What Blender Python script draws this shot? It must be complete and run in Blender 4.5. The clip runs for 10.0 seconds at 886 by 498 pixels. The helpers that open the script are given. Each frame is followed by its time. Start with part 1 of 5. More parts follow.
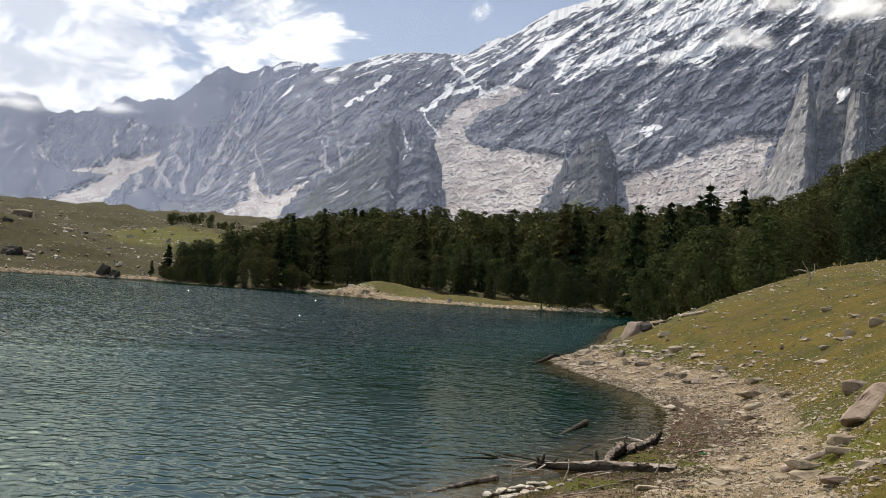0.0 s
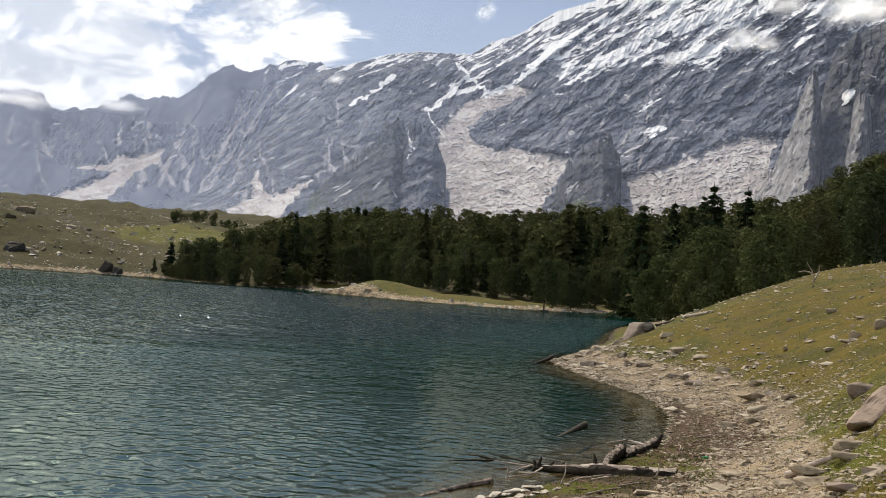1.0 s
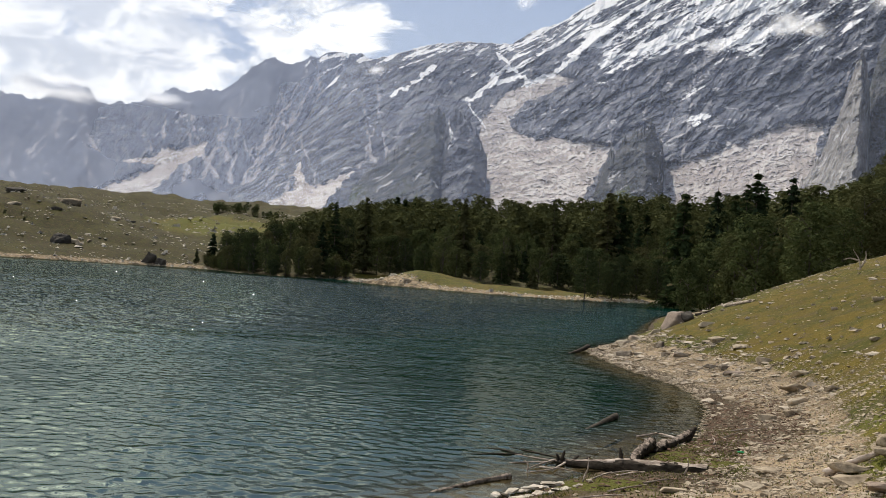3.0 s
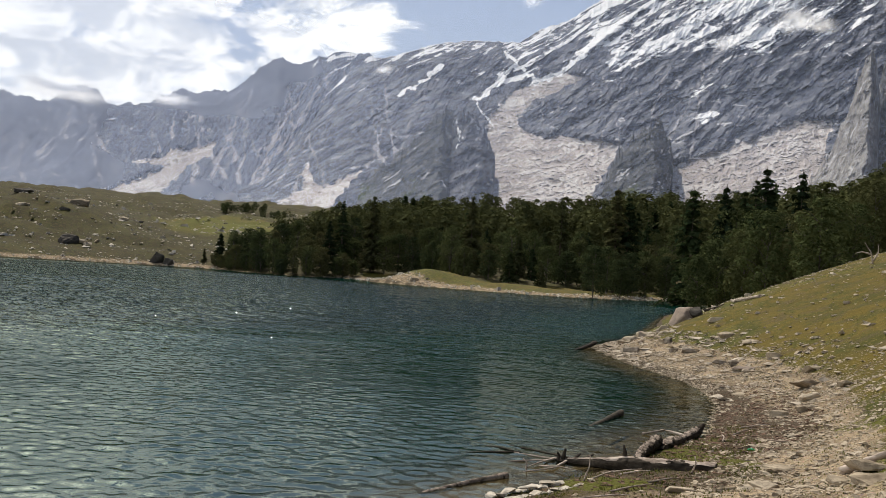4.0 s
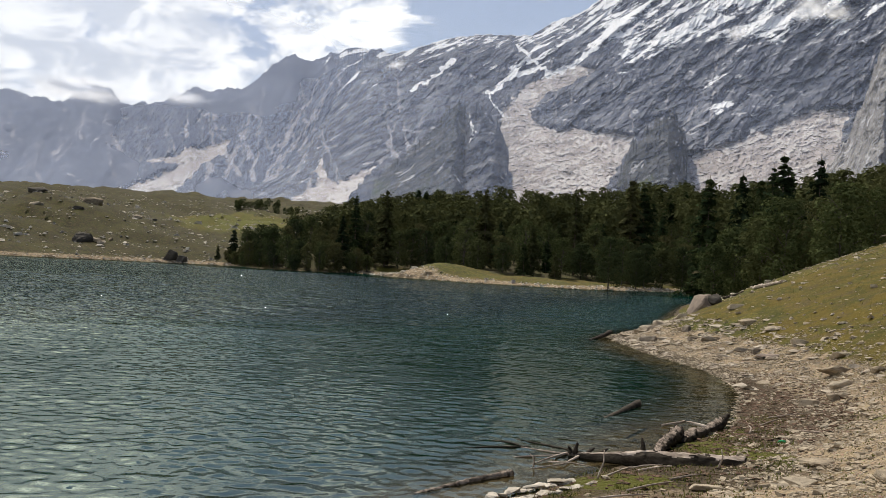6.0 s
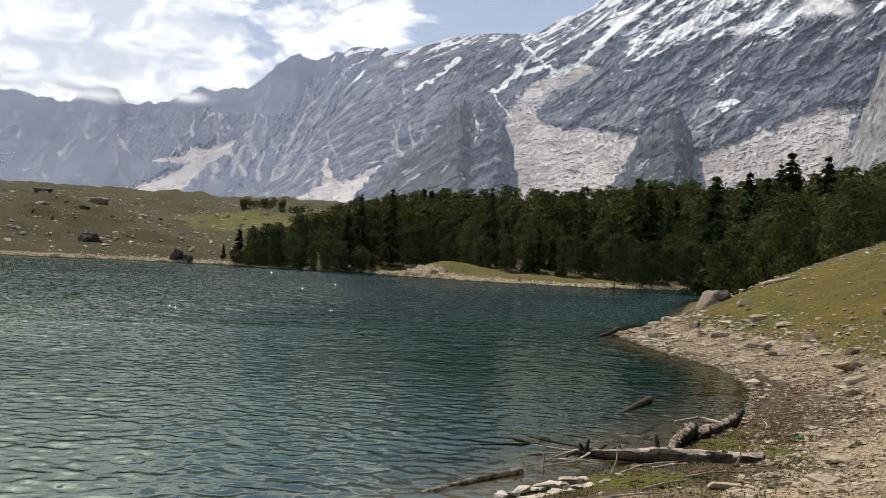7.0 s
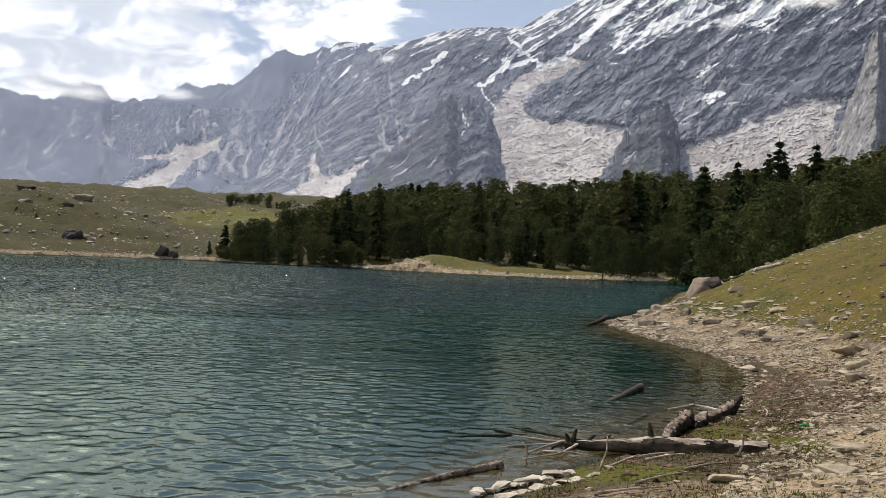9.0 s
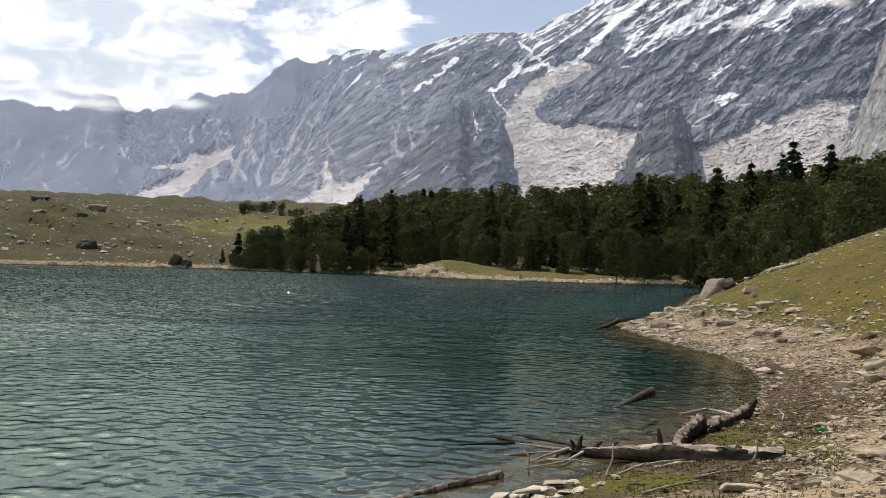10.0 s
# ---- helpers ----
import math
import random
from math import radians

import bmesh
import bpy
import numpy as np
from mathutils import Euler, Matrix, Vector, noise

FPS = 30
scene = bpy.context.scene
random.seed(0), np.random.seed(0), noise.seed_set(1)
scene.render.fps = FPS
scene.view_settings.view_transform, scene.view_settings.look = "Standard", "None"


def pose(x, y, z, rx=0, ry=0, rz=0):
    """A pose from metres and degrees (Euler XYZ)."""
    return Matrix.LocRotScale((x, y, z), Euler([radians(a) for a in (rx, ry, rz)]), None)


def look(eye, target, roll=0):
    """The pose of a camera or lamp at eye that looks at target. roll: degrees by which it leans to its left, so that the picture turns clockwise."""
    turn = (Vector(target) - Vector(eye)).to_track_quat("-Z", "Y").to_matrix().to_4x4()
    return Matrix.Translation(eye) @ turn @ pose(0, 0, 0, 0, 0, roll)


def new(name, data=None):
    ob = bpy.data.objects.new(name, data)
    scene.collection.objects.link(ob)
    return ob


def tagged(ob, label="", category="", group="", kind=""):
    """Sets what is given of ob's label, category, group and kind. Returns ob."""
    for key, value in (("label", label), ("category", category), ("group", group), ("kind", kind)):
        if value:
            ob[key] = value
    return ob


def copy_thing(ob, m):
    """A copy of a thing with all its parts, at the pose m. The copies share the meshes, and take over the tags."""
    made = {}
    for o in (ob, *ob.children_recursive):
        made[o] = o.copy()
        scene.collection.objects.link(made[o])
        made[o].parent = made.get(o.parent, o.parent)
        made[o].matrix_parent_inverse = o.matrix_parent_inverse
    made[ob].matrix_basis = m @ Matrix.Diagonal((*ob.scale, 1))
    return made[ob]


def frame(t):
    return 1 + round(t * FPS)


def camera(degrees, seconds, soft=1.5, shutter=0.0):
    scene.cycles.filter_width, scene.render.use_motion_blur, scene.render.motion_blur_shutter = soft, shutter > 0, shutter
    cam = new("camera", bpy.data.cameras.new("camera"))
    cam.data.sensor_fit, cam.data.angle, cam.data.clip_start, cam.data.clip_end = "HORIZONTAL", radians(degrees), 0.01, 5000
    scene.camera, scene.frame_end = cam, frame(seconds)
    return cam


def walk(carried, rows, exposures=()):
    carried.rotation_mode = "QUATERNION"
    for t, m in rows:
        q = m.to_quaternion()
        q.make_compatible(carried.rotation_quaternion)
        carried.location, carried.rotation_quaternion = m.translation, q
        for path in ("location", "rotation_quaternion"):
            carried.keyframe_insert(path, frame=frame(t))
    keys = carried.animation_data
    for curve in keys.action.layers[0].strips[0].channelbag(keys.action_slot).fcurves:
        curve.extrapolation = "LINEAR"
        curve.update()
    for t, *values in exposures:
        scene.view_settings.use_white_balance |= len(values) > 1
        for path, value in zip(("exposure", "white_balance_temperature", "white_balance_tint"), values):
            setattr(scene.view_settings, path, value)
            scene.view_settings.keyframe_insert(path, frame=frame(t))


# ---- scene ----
cam = camera(50.0, 10.0, soft=0.65)
PATH = [
    (0, (-0.766, 0.092, 3.203), (-0.645, 2.086, 3.285), 3.8),
    (0.5, (-0.694, 0.341, 3.185), (-0.577, 2.335, 3.265), 3.9),
    (1, (-0.586, 0.572, 3.168), (-0.472, 2.567, 3.249), 4.2),
    (1.5, (-0.492, 0.741, 3.165), (-0.392, 2.737, 3.241), 4.3),
    (2, (-0.427, 0.903, 3.147), (-0.346, 2.9, 3.22), 4.1),
    (2.5, (-0.278, 1.069, 3.148), (-0.227, 3.067, 3.209), 4.1),
    (4, (0.152, 2.151, 2.967), (0.163, 4.15, 3.019), 3.8),
    (4.5, (0.244, 2.465, 2.927), (0.251, 4.464, 2.981), 3.7),
    (5, (0.38, 2.944, 2.838), (0.38, 4.943, 2.885), 3.6),
    (5.5, (0.452, 3.324, 2.78), (0.443, 5.323, 2.821), 3.3),
    (7, (0.446, 4.085, 2.614), (0.415, 6.084, 2.65), 2.9),
    (7.5, (0.451, 4.344, 2.554), (0.427, 6.344, 2.582), 2.8),
    (8, (0.509, 4.678, 2.469), (0.498, 6.678, 2.489), 2.6),
    (8.5, (0.572, 5.033, 2.411), (0.568, 7.033, 2.43), 2.6),
    (9, (0.664, 5.318, 2.363), (0.658, 7.317, 2.389), 2.3),
    (9.5, (0.751, 5.565, 2.347), (0.734, 7.564, 2.383), 2.2),
    (10, (0.882, 5.88, 2.3), (0.847, 7.879, 2.337), 1.6),
]
walk(cam, [(t, look(eye, target, roll)) for t, eye, target, roll in PATH],
     exposures=[(0.0, -0.22), (2.5, -0.24), (4.0, -0.27), (5.0, -0.30), (5.5, -0.32), (7.0, -0.23), (8.0, -0.29), (8.5, -0.28), (9.0, -0.20), (9.5, -0.17), (10.0, -0.14)])

# ---- sky and light ----
SUN_AZ, SUN_EL = radians(-12), radians(52)
sun_dir = Vector((math.sin(SUN_AZ) * math.cos(SUN_EL), math.cos(SUN_AZ) * math.cos(SUN_EL), math.sin(SUN_EL)))
sun = new("sun", bpy.data.lights.new("sun", "SUN"))
sun.data.energy, sun.data.angle, sun.data.color = 5.0, radians(0.53), (1.0, 0.91, 0.77)
sun.rotation_mode = "QUATERNION"
sun.rotation_quaternion = sun_dir.to_track_quat("Z", "Y")
sun.location = sun_dir * 300


class Nodes:
    """Short-hand for a node tree."""

    def __init__(self, tree):
        self.tree = tree
        tree.nodes.clear()

    def add(self, kind, props=None, **sockets):
        n = self.tree.nodes.new(kind)
        for k, v in (props or {}).items():
            setattr(n, k, v)
        for k, v in sockets.items():
            self.set(n, k, v)
        return n

    def set(self, n, k, v):
        key = int(k[1:]) if k[0] == "i" and k[1:].isdigit() else k.replace("_", " ")
        sock = n.inputs[key]
        if isinstance(v, bpy.types.NodeSocket):
            self.tree.links.new(v, sock)
        elif isinstance(v, bpy.types.Node):
            self.tree.links.new(v.outputs[0], sock)
        elif isinstance(v, (tuple, list)) and len(v) == 3 and sock.type == "RGBA":
            sock.default_value = (*v, 1)
        else:
            sock.default_value = v

    def math(self, op, a, b=0.0, clamp=False):
        return self.add("ShaderNodeMath", {"operation": op, "use_clamp": clamp}, i0=a, i1=b).outputs[0]

    def ramp(self, v, lo, hi, a=0.0, b=1.0, smooth=True):
        n = self.add("ShaderNodeMapRange", {"interpolation_type": "SMOOTHSTEP" if smooth else "LINEAR"})
        for k, x in (("Value", v), ("From Min", lo), ("From Max", hi), ("To Min", a), ("To Max", b)):
            if isinstance(x, bpy.types.NodeSocket):
                self.tree.links.new(x, n.inputs[k])
            else:
                n.inputs[k].default_value = x
        return n.outputs[0]

    def mix(self, f, a, b, blend="MIX"):
        n = self.add("ShaderNodeMix", {"data_type": "RGBA", "blend_type": blend})
        for k, x in ((0, f), (6, a), (7, b)):
            if isinstance(x, bpy.types.NodeSocket):
                self.tree.links.new(x, n.inputs[k])
            else:
                n.inputs[k].default_value = (*x, 1) if isinstance(x, (tuple, list)) else x
        return n.outputs[2]

    def coords(self, scale=(1, 1, 1), rot=(0, 0, 0), kind="Object"):
        tc = self.add("ShaderNodeTexCoord")
        if kind == "world":
            src = self.add("ShaderNodeNewGeometry").outputs["Position"]
        else:
            src = tc.outputs[kind]
        turn = self.add("ShaderNodeMapping")
        self.tree.links.new(src, turn.inputs["Vector"])
        turn.inputs["Rotation"].default_value = [radians(a) for a in rot]
        m = self.add("ShaderNodeMapping", None, Vector=turn.outputs[0])
        m.inputs["Scale"].default_value = scale
        return m.outputs[0]

    def noise(self, vec, scale, detail=4.0, rough=0.55, dist=0.0):
        n = self.add("ShaderNodeTexNoise", None, Scale=scale, Detail=detail, Roughness=rough, Distortion=dist)
        self.tree.links.new(vec, n.inputs["Vector"])
        return n.outputs[0]

    def bump(self, height, strength=0.5, distance=0.05, normal=None):
        n = self.add("ShaderNodeBump", None, Strength=strength, Distance=distance, Height=height)
        if normal is not None:
            self.tree.links.new(normal, n.inputs["Normal"])
        return n.outputs[0]

    def attr(self, name):
        return self.add("ShaderNodeAttribute", {"attribute_name": name}).outputs["Fac"]


world = bpy.data.worlds.new("sky")
scene.world = world
world.use_nodes = True
w = Nodes(world.node_tree)
sky = w.add("ShaderNodeTexSky", {"sky_type": "NISHITA", "sun_disc": False, "sun_elevation": SUN_EL, "sun_rotation": SUN_AZ,
                                 "altitude": 2500.0, "air_density": 1.0, "dust_density": 3.0, "ozone_density": 1.0})
wdir = w.coords((1, 1, 1.9), kind="Generated")
wsep = w.add("ShaderNodeSeparateXYZ", None, Vector=w.coords(kind="Generated"))
cl = w.noise(wdir, 6.4, 12.0, 0.64, 0.5)
side = w.math("ADD", w.ramp(wsep.outputs[0], -0.36, 0.05, 0.18, -0.16), w.math("MULTIPLY", w.ramp(wsep.outputs[2], 0.27, 0.5, 0.0, -0.30), w.ramp(wsep.outputs[0], -0.35, -0.1, 0.2, 1.0)))
puff = w.add("ShaderNodeVectorMath", {"operation": "DOT_PRODUCT"}, i0=w.coords(kind="Generated"), i1=(-0.128, 0.961, 0.245)).outputs["Value"]
side = w.math("ADD", side, w.ramp(puff, 0.9962, 0.9998, 0.0, 0.11))
cloud = w.ramp(w.math("ADD", cl, side), 0.495, 0.59)
cloud = w.math("MULTIPLY", cloud, w.ramp(wsep.outputs[2], -0.02, 0.03))
bright = w.mix(w.ramp(w.noise(wdir, 15.0, 10.0, 0.72, 0.5), 0.40, 0.58), (8.2, 8.7, 9.5), (14.0, 14.0, 13.7))
near_sun = w.add("ShaderNodeVectorMath", {"operation": "DOT_PRODUCT"}, i0=w.coords(kind="Generated"), i1=tuple(sun_dir)).outputs["Value"]
bright = w.mix(1.0, bright, w.add("ShaderNodeCombineXYZ", None, X=w.ramp(near_sun, 0.80, 0.98, 1.0, 2.3), Y=w.ramp(near_sun, 0.80, 0.98, 1.0, 2.3), Z=w.ramp(near_sun, 0.80, 0.98, 1.0, 2.2)).outputs[0], "MULTIPLY")
veil = w.mix(w.ramp(wsep.outputs[2], 0.2, 0.45, 0.5, 0.0), sky.outputs[0], (6.6, 7.2, 8.2))
skycol = w.mix(cloud, veil, bright)
w.add("ShaderNodeOutputWorld", None, Surface=w.add("ShaderNodeBackground", None, Color=skycol, Strength=0.11))


# ---- materials ----
def material(name):
    m = bpy.data.materials.new(name)
    m.use_nodes = True
    return m, Nodes(m.node_tree)


def finish(m, n, color, rough=0.8, normal=None, **more):
    b = n.add("ShaderNodeBsdfPrincipled", None, Base_Color=color, Roughness=rough, Specular_IOR_Level=0.12)
    for k, v in more.items():
        n.set(b, k, v)
    if normal is not None:
        n.set(b, "Normal", normal)
    n.add("ShaderNodeOutputMaterial", None, Surface=b)
    return m


def ground_material():
    m, n = material("meadow_and_gravel")
    p = n.coords(kind="world")
    big, mid, fine = n.noise(p, 0.09, 5), n.noise(p, 0.9, 6, 0.6), n.noise(p, 14.0, 5, 0.65)
    grass = n.mix(n.ramp(mid, 0.46, 0.54), (0.041, 0.052, 0.005), (0.090, 0.089, 0.010))
    grass = n.mix(n.ramp(n.noise(p, 4.0, 8, 0.75), 0.49, 0.57), grass, (0.20, 0.155, 0.022))
    grass = n.mix(n.ramp(n.noise(p, 38.0, 4, 0.6), 0.40, 0.62, 0, 0.75), grass, (0.035, 0.040, 0.004))
    grass = n.mix(n.ramp(big, 0.44, 0.56, 0, 0.8), grass, (0.1104, 0.0759, 0.0092))
    grass = n.mix(n.ramp(n.noise(p, 0.25, 8, 0.7), 0.5, 0.58, 0, 0.35), grass, (0.040, 0.038, 0.008))
    grass = n.mix(n.ramp(n.math("ADD", n.attr("heath"), n.math("SUBTRACT", n.noise(p, 0.07, 8, 0.7), 0.5)), 0.55, 0.75, 0, 0.9), grass, n.mix(n.ramp(n.noise(p, 0.22, 8, 0.72), 0.45, 0.57), (0.013, 0.010, 0.004), n.mix(n.ramp(n.noise(n.coords((0.02, 0.06, 0.05), kind="world"), 1.0, 7, 0.62), 0.44, 0.58), (0.029, 0.021, 0.006), (0.040, 0.036, 0.007))))
    grass = n.mix(n.ramp(n.noise(p, 0.75, 9, 0.76), 0.49, 0.56, 0, 0.6), grass, (0.036, 0.046, 0.005))
    grass = n.mix(n.ramp(n.noise(p, 7.0, 6, 0.72), 0.54, 0.62, 0, 0.6), grass, (0.17, 0.135, 0.035))
    soil = n.mix(n.ramp(fine, 0.3, 0.7), (0.050, 0.036, 0.020), (0.12, 0.088, 0.050))
    v = n.add("ShaderNodeTexVoronoi", {"feature": "F1"}, Scale=15.0, Vector=n.coords((1, 1, 1), kind="world"))
    pebble = n.mix(n.ramp(v.outputs["Distance"], 0.05, 0.6), v.outputs["Color"], (0.1, 0.09, 0.075))
    pebble = n.mix(n.ramp(n.noise(p, 26.0, 5, 0.7), 0.42, 0.58, 0, 0.75), n.mix(0.72, pebble, (0.30, 0.222, 0.135)), (0.055, 0.042, 0.026))
    pebble = n.mix(0.5, pebble, n.mix(n.ramp(mid, 0.4, 0.6), (0.17, 0.122, 0.07), (0.48, 0.37, 0.24)))
    grav = n.mix(n.ramp(n.math("ADD", n.attr("damp"), n.math("MULTIPLY", fine, 0.3)), 0.3, 0.8), pebble, n.mix(0.35, soil, (0.07, 0.055, 0.04)))
    f = n.ramp(n.math("ADD", n.attr("gravel"), n.math("SUBTRACT", n.math("ADD", n.math("MULTIPLY", n.noise(p, 2.2, 7, 0.7), 0.9), n.math("MULTIPLY", mid, 0.5)), 0.7)), 0.38, 0.62)
    col = n.mix(f, n.mix(n.ramp(n.noise(p, 1.3, 8, 0.72), 0.52, 0.60, 0, 0.55), grass, soil), grav)
    col = n.mix(n.ramp(n.math("ADD", n.attr("moss"), n.math("MULTIPLY", n.math("SUBTRACT", n.noise(p, 6.0, 6, 0.7), 0.5), 1.2)), 0.4, 0.6, 0, 0.9), col, (0.085, 0.088, 0.010))
    col = n.mix(n.ramp(n.attr("lakebed"), 0.25, 2.5), col, (0.03, 0.065, 0.055))
    h = n.math("ADD", n.math("MULTIPLY", fine, 0.6), n.math("MULTIPLY", v.outputs["Distance"], n.math("MULTIPLY", f, -1.0)))
    return finish(m, n, col, 0.92, n.bump(h, 0.9, 0.06))


def water_material():
    m, n = material("lake_water")
    a = n.noise(n.coords((0.85, 1.0, 1.0), (0, 0, -8), "world"), 2.8, 3.0, 0.5, 0.8)
    b = n.noise(n.coords((0.85, 1.0, 1.0), (0, 0, 12), "world"), 0.85, 3.0, 0.5, 0.6)
    c = n.noise(n.coords((0.7, 1.0, 1.0), (0, 0, -15), "world"), 0.2, 3.0, 0.5, 0.4)
    h = n.math("ADD", n.math("ADD", a, n.math("MULTIPLY", b, 2.6)), n.math("MULTIPLY", c, 3.0))
    nor = n.bump(n.math("MULTIPLY", n.math("SUBTRACT", h, 3.3), n.attr("ripple")), 1.0, 0.10)
    depth = n.attr("depth")
    murk = n.math("ADD", depth, n.ramp(n.noise(n.coords(kind="world"), 0.05, 4), 0.35, 0.65, -2.0, 2.0))
    teal = n.mix(n.ramp(murk, 2.5, 9.0), (0.0013, 0.0145, 0.0102), (0.0005, 0.0048, 0.0044))
    deep = n.add("ShaderNodeBsdfDiffuse", None, Color=teal)
    clear = n.add("ShaderNodeBsdfTransparent", None, Color=n.mix(n.ramp(depth, 0.0, 0.6), (0.33, 0.32, 0.24), (0.05, 0.075, 0.05)))
    body = n.add("ShaderNodeMixShader", None, Fac=n.ramp(depth, 0.08, 0.8))
    n.set(body, "i1", clear), n.set(body, "i2", deep)
    fres = n.add("ShaderNodeFresnel", None, IOR=1.33, Normal=nor)
    gloss = n.add("ShaderNodeBsdfGlossy", None, Color=(0.86, 0.95, 0.81), Roughness=0.015, Normal=nor)
    mx = n.add("ShaderNodeMixShader", None, Fac=n.math("MULTIPLY", n.math("MINIMUM", n.math("POWER", fres.outputs[0], 2.4), 0.7), 0.39))
    n.set(mx, "i1", body), n.set(mx, "i2", gloss)
    n.add("ShaderNodeOutputMaterial", None, Surface=mx)
    return m


def mountain_material(name, dark, light, tint, k=1.0, relief=3.0, dip=34):
    m, n = material(name)
    strata = n.noise(n.coords(tuple(k * x for x in (0.010, 0.0035, 0.045)), (0, dip, 0)), 1.0, 11, 0.72, 0.25)
    grain = n.noise(n.coords(tuple(k * x for x in (0.016, 0.006, 0.020))), 1.0, 12, 0.74)
    band = n.noise(n.coords((0.0036, 0.0014, 0.019), (0, 32, 0)), 1.0, 11, 0.66, 0.6)
    chip = n.noise(n.coords(tuple(k * x for x in (0.06, 0.02, 0.09)), (0, dip, 0)), 1.0, 9, 0.72, 0.5)
    rock = n.mix(n.ramp(strata, 0.44, 0.58, 0, 0.75), dark, light)
    rock = n.mix(n.ramp(grain, 0.45, 0.57, 0, 0.7), rock, tint)
    rock = n.mix(n.ramp(n.noise(n.coords(tuple(k * x for x in (0.006, 0.0025, 0.034)), (0, dip, 0)), 1.0, 9, 0.7, 0.25), 0.59, 0.65, 0, 0.8), rock, tuple(1.1 * x for x in light))
    rock = n.mix(n.ramp(n.noise(n.coords(tuple(k * x for x in (0.018, 0.007, 0.036)), (0, dip, 0)), 1.0, 8, 0.62, 0.6), 0.605, 0.64, 0, 0.85), rock, (0.55, 0.545, 0.56))
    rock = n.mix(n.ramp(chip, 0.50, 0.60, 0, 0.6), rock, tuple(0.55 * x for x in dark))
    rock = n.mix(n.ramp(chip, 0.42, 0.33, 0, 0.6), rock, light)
    rock = n.mix(n.ramp(n.math("ADD", n.math("MULTIPLY", n.attr("green"), 1.1), n.math("MULTIPLY", n.math("SUBTRACT", grain, 0.5), 1.6)), 0.45, 0.75, 0, 0.75), rock, (0.10, 0.12, 0.055))
    fine = n.noise(n.coords((0.10, 0.028, 0.13), (0, -14, 0)), 1.0, 10, 0.75)
    # Ice is darker where the crevasse relief is low, paler on its crests.
    crev_tone = n.math("ADD", n.attr("crevasse"), n.math("MULTIPLY", n.math("SUBTRACT", fine, 0.5), 0.7))
    ice = n.mix(n.ramp(crev_tone, 0.50, 0.66), (0.10, 0.092, 0.092), (0.44, 0.40, 0.385))
    ice = n.mix(n.ramp(grain, 0.46, 0.60, 0, 0.45), ice, (0.36, 0.34, 0.335))
    ice = n.mix(n.ramp(n.noise(n.coords((0.006, 0.0022, 0.022), (0, 12, 0)), 1.0, 8, 0.62, 1.2), 0.48, 0.60, 0, 0.65), ice, (0.27, 0.255, 0.25))
    ice = n.mix(n.ramp(n.math("ADD", n.attr("crevasse"), n.math("MULTIPLY", n.math("SUBTRACT", band, 0.5), 0.9)), 0.74, 0.84, 0, 0.7), ice, (0.64, 0.615, 0.60))
    rock = n.mix(n.ramp(n.math("ADD", n.attr("fan"), n.math("MULTIPLY", n.math("SUBTRACT", grain, 0.5), 1.4)), 0.45, 0.85, 0, 0.6), rock, (0.50, 0.48, 0.49))
    edge = n.math("MULTIPLY", n.math("SUBTRACT", n.math("ADD", n.math("MULTIPLY", grain, 0.6), n.math("MULTIPLY", strata, 0.4)), 0.5), 1.1)
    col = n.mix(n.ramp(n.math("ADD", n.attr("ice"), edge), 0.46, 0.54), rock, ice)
    sedge = n.math("MULTIPLY", n.math("SUBTRACT", n.math("ADD", n.math("MULTIPLY", band, 0.6), n.math("MULTIPLY", n.math("ADD", chip, grain), 0.2)), 0.5), 3.2)
    snow = n.ramp(n.math("SUBTRACT", n.attr("snow"), sedge), 0.56, 0.61)
    col = n.mix(snow, col, (0.84, 0.845, 0.86))
    h = n.math("ADD", n.math("ADD", n.math("MULTIPLY", strata, 0.8), grain), n.math("MULTIPLY", chip, 0.7))
    soft = n.math("MAXIMUM", snow, n.ramp(n.attr("ice"), 0.4, 0.6))
    nor = n.bump(h, n.ramp(soft, 0, 1, 1.0, 0.4), relief)
    return finish(m, n, col, 0.95, nor, Specular_IOR_Level=0.0)


def leaf_material(name, a, b, gloss=0.45):
    m, n = material(name)
    g = n.add("ShaderNodeNewGeometry").outputs["Random Per Island"]
    o = n.add("ShaderNodeObjectInfo").outputs["Random"]
    col = n.mix(g, a, b)
    col = n.mix(n.ramp(o, 0.5, 1.0, 0.0, 0.85), col, (0.100, 0.092, 0.042))
    col = n.mix(n.ramp(o, 0.0, 0.5, 0.8, 0.0), col, (0.022, 0.034, 0.020))
    bs = n.add("ShaderNodeBsdfPrincipled", None, Base_Color=col, Roughness=gloss, Specular_IOR_Level=0.0)
    tr = n.add("ShaderNodeBsdfTranslucent", None, Color=n.mix(0.3, col, (0.07, 0.085, 0.025)))
    mx = n.add("ShaderNodeMixShader", None, Fac=0.16)
    n.set(mx, "i1", bs), n.set(mx, "i2", tr)
    n.add("ShaderNodeOutputMaterial", None, Surface=mx)
    return m


def bark_material(name, a, b, scale=6.0, stretch=(1, 1, 0.25), bump=0.6, dist=0.02):
    m, n = material(name)
    p = n.coords(stretch)
    t = n.noise(p, scale, 8, 0.65, 0.4)
    col = n.mix(n.ramp(t, 0.35, 0.65), a, b)
    col = n.mix(n.ramp(n.noise(n.coords(), scale * 0.3, 4), 0.5, 0.7, 0, 0.5), col, tuple(0.5 * x for x in a))
    return finish(m, n, col, 0.85, n.bump(t, bump, dist))


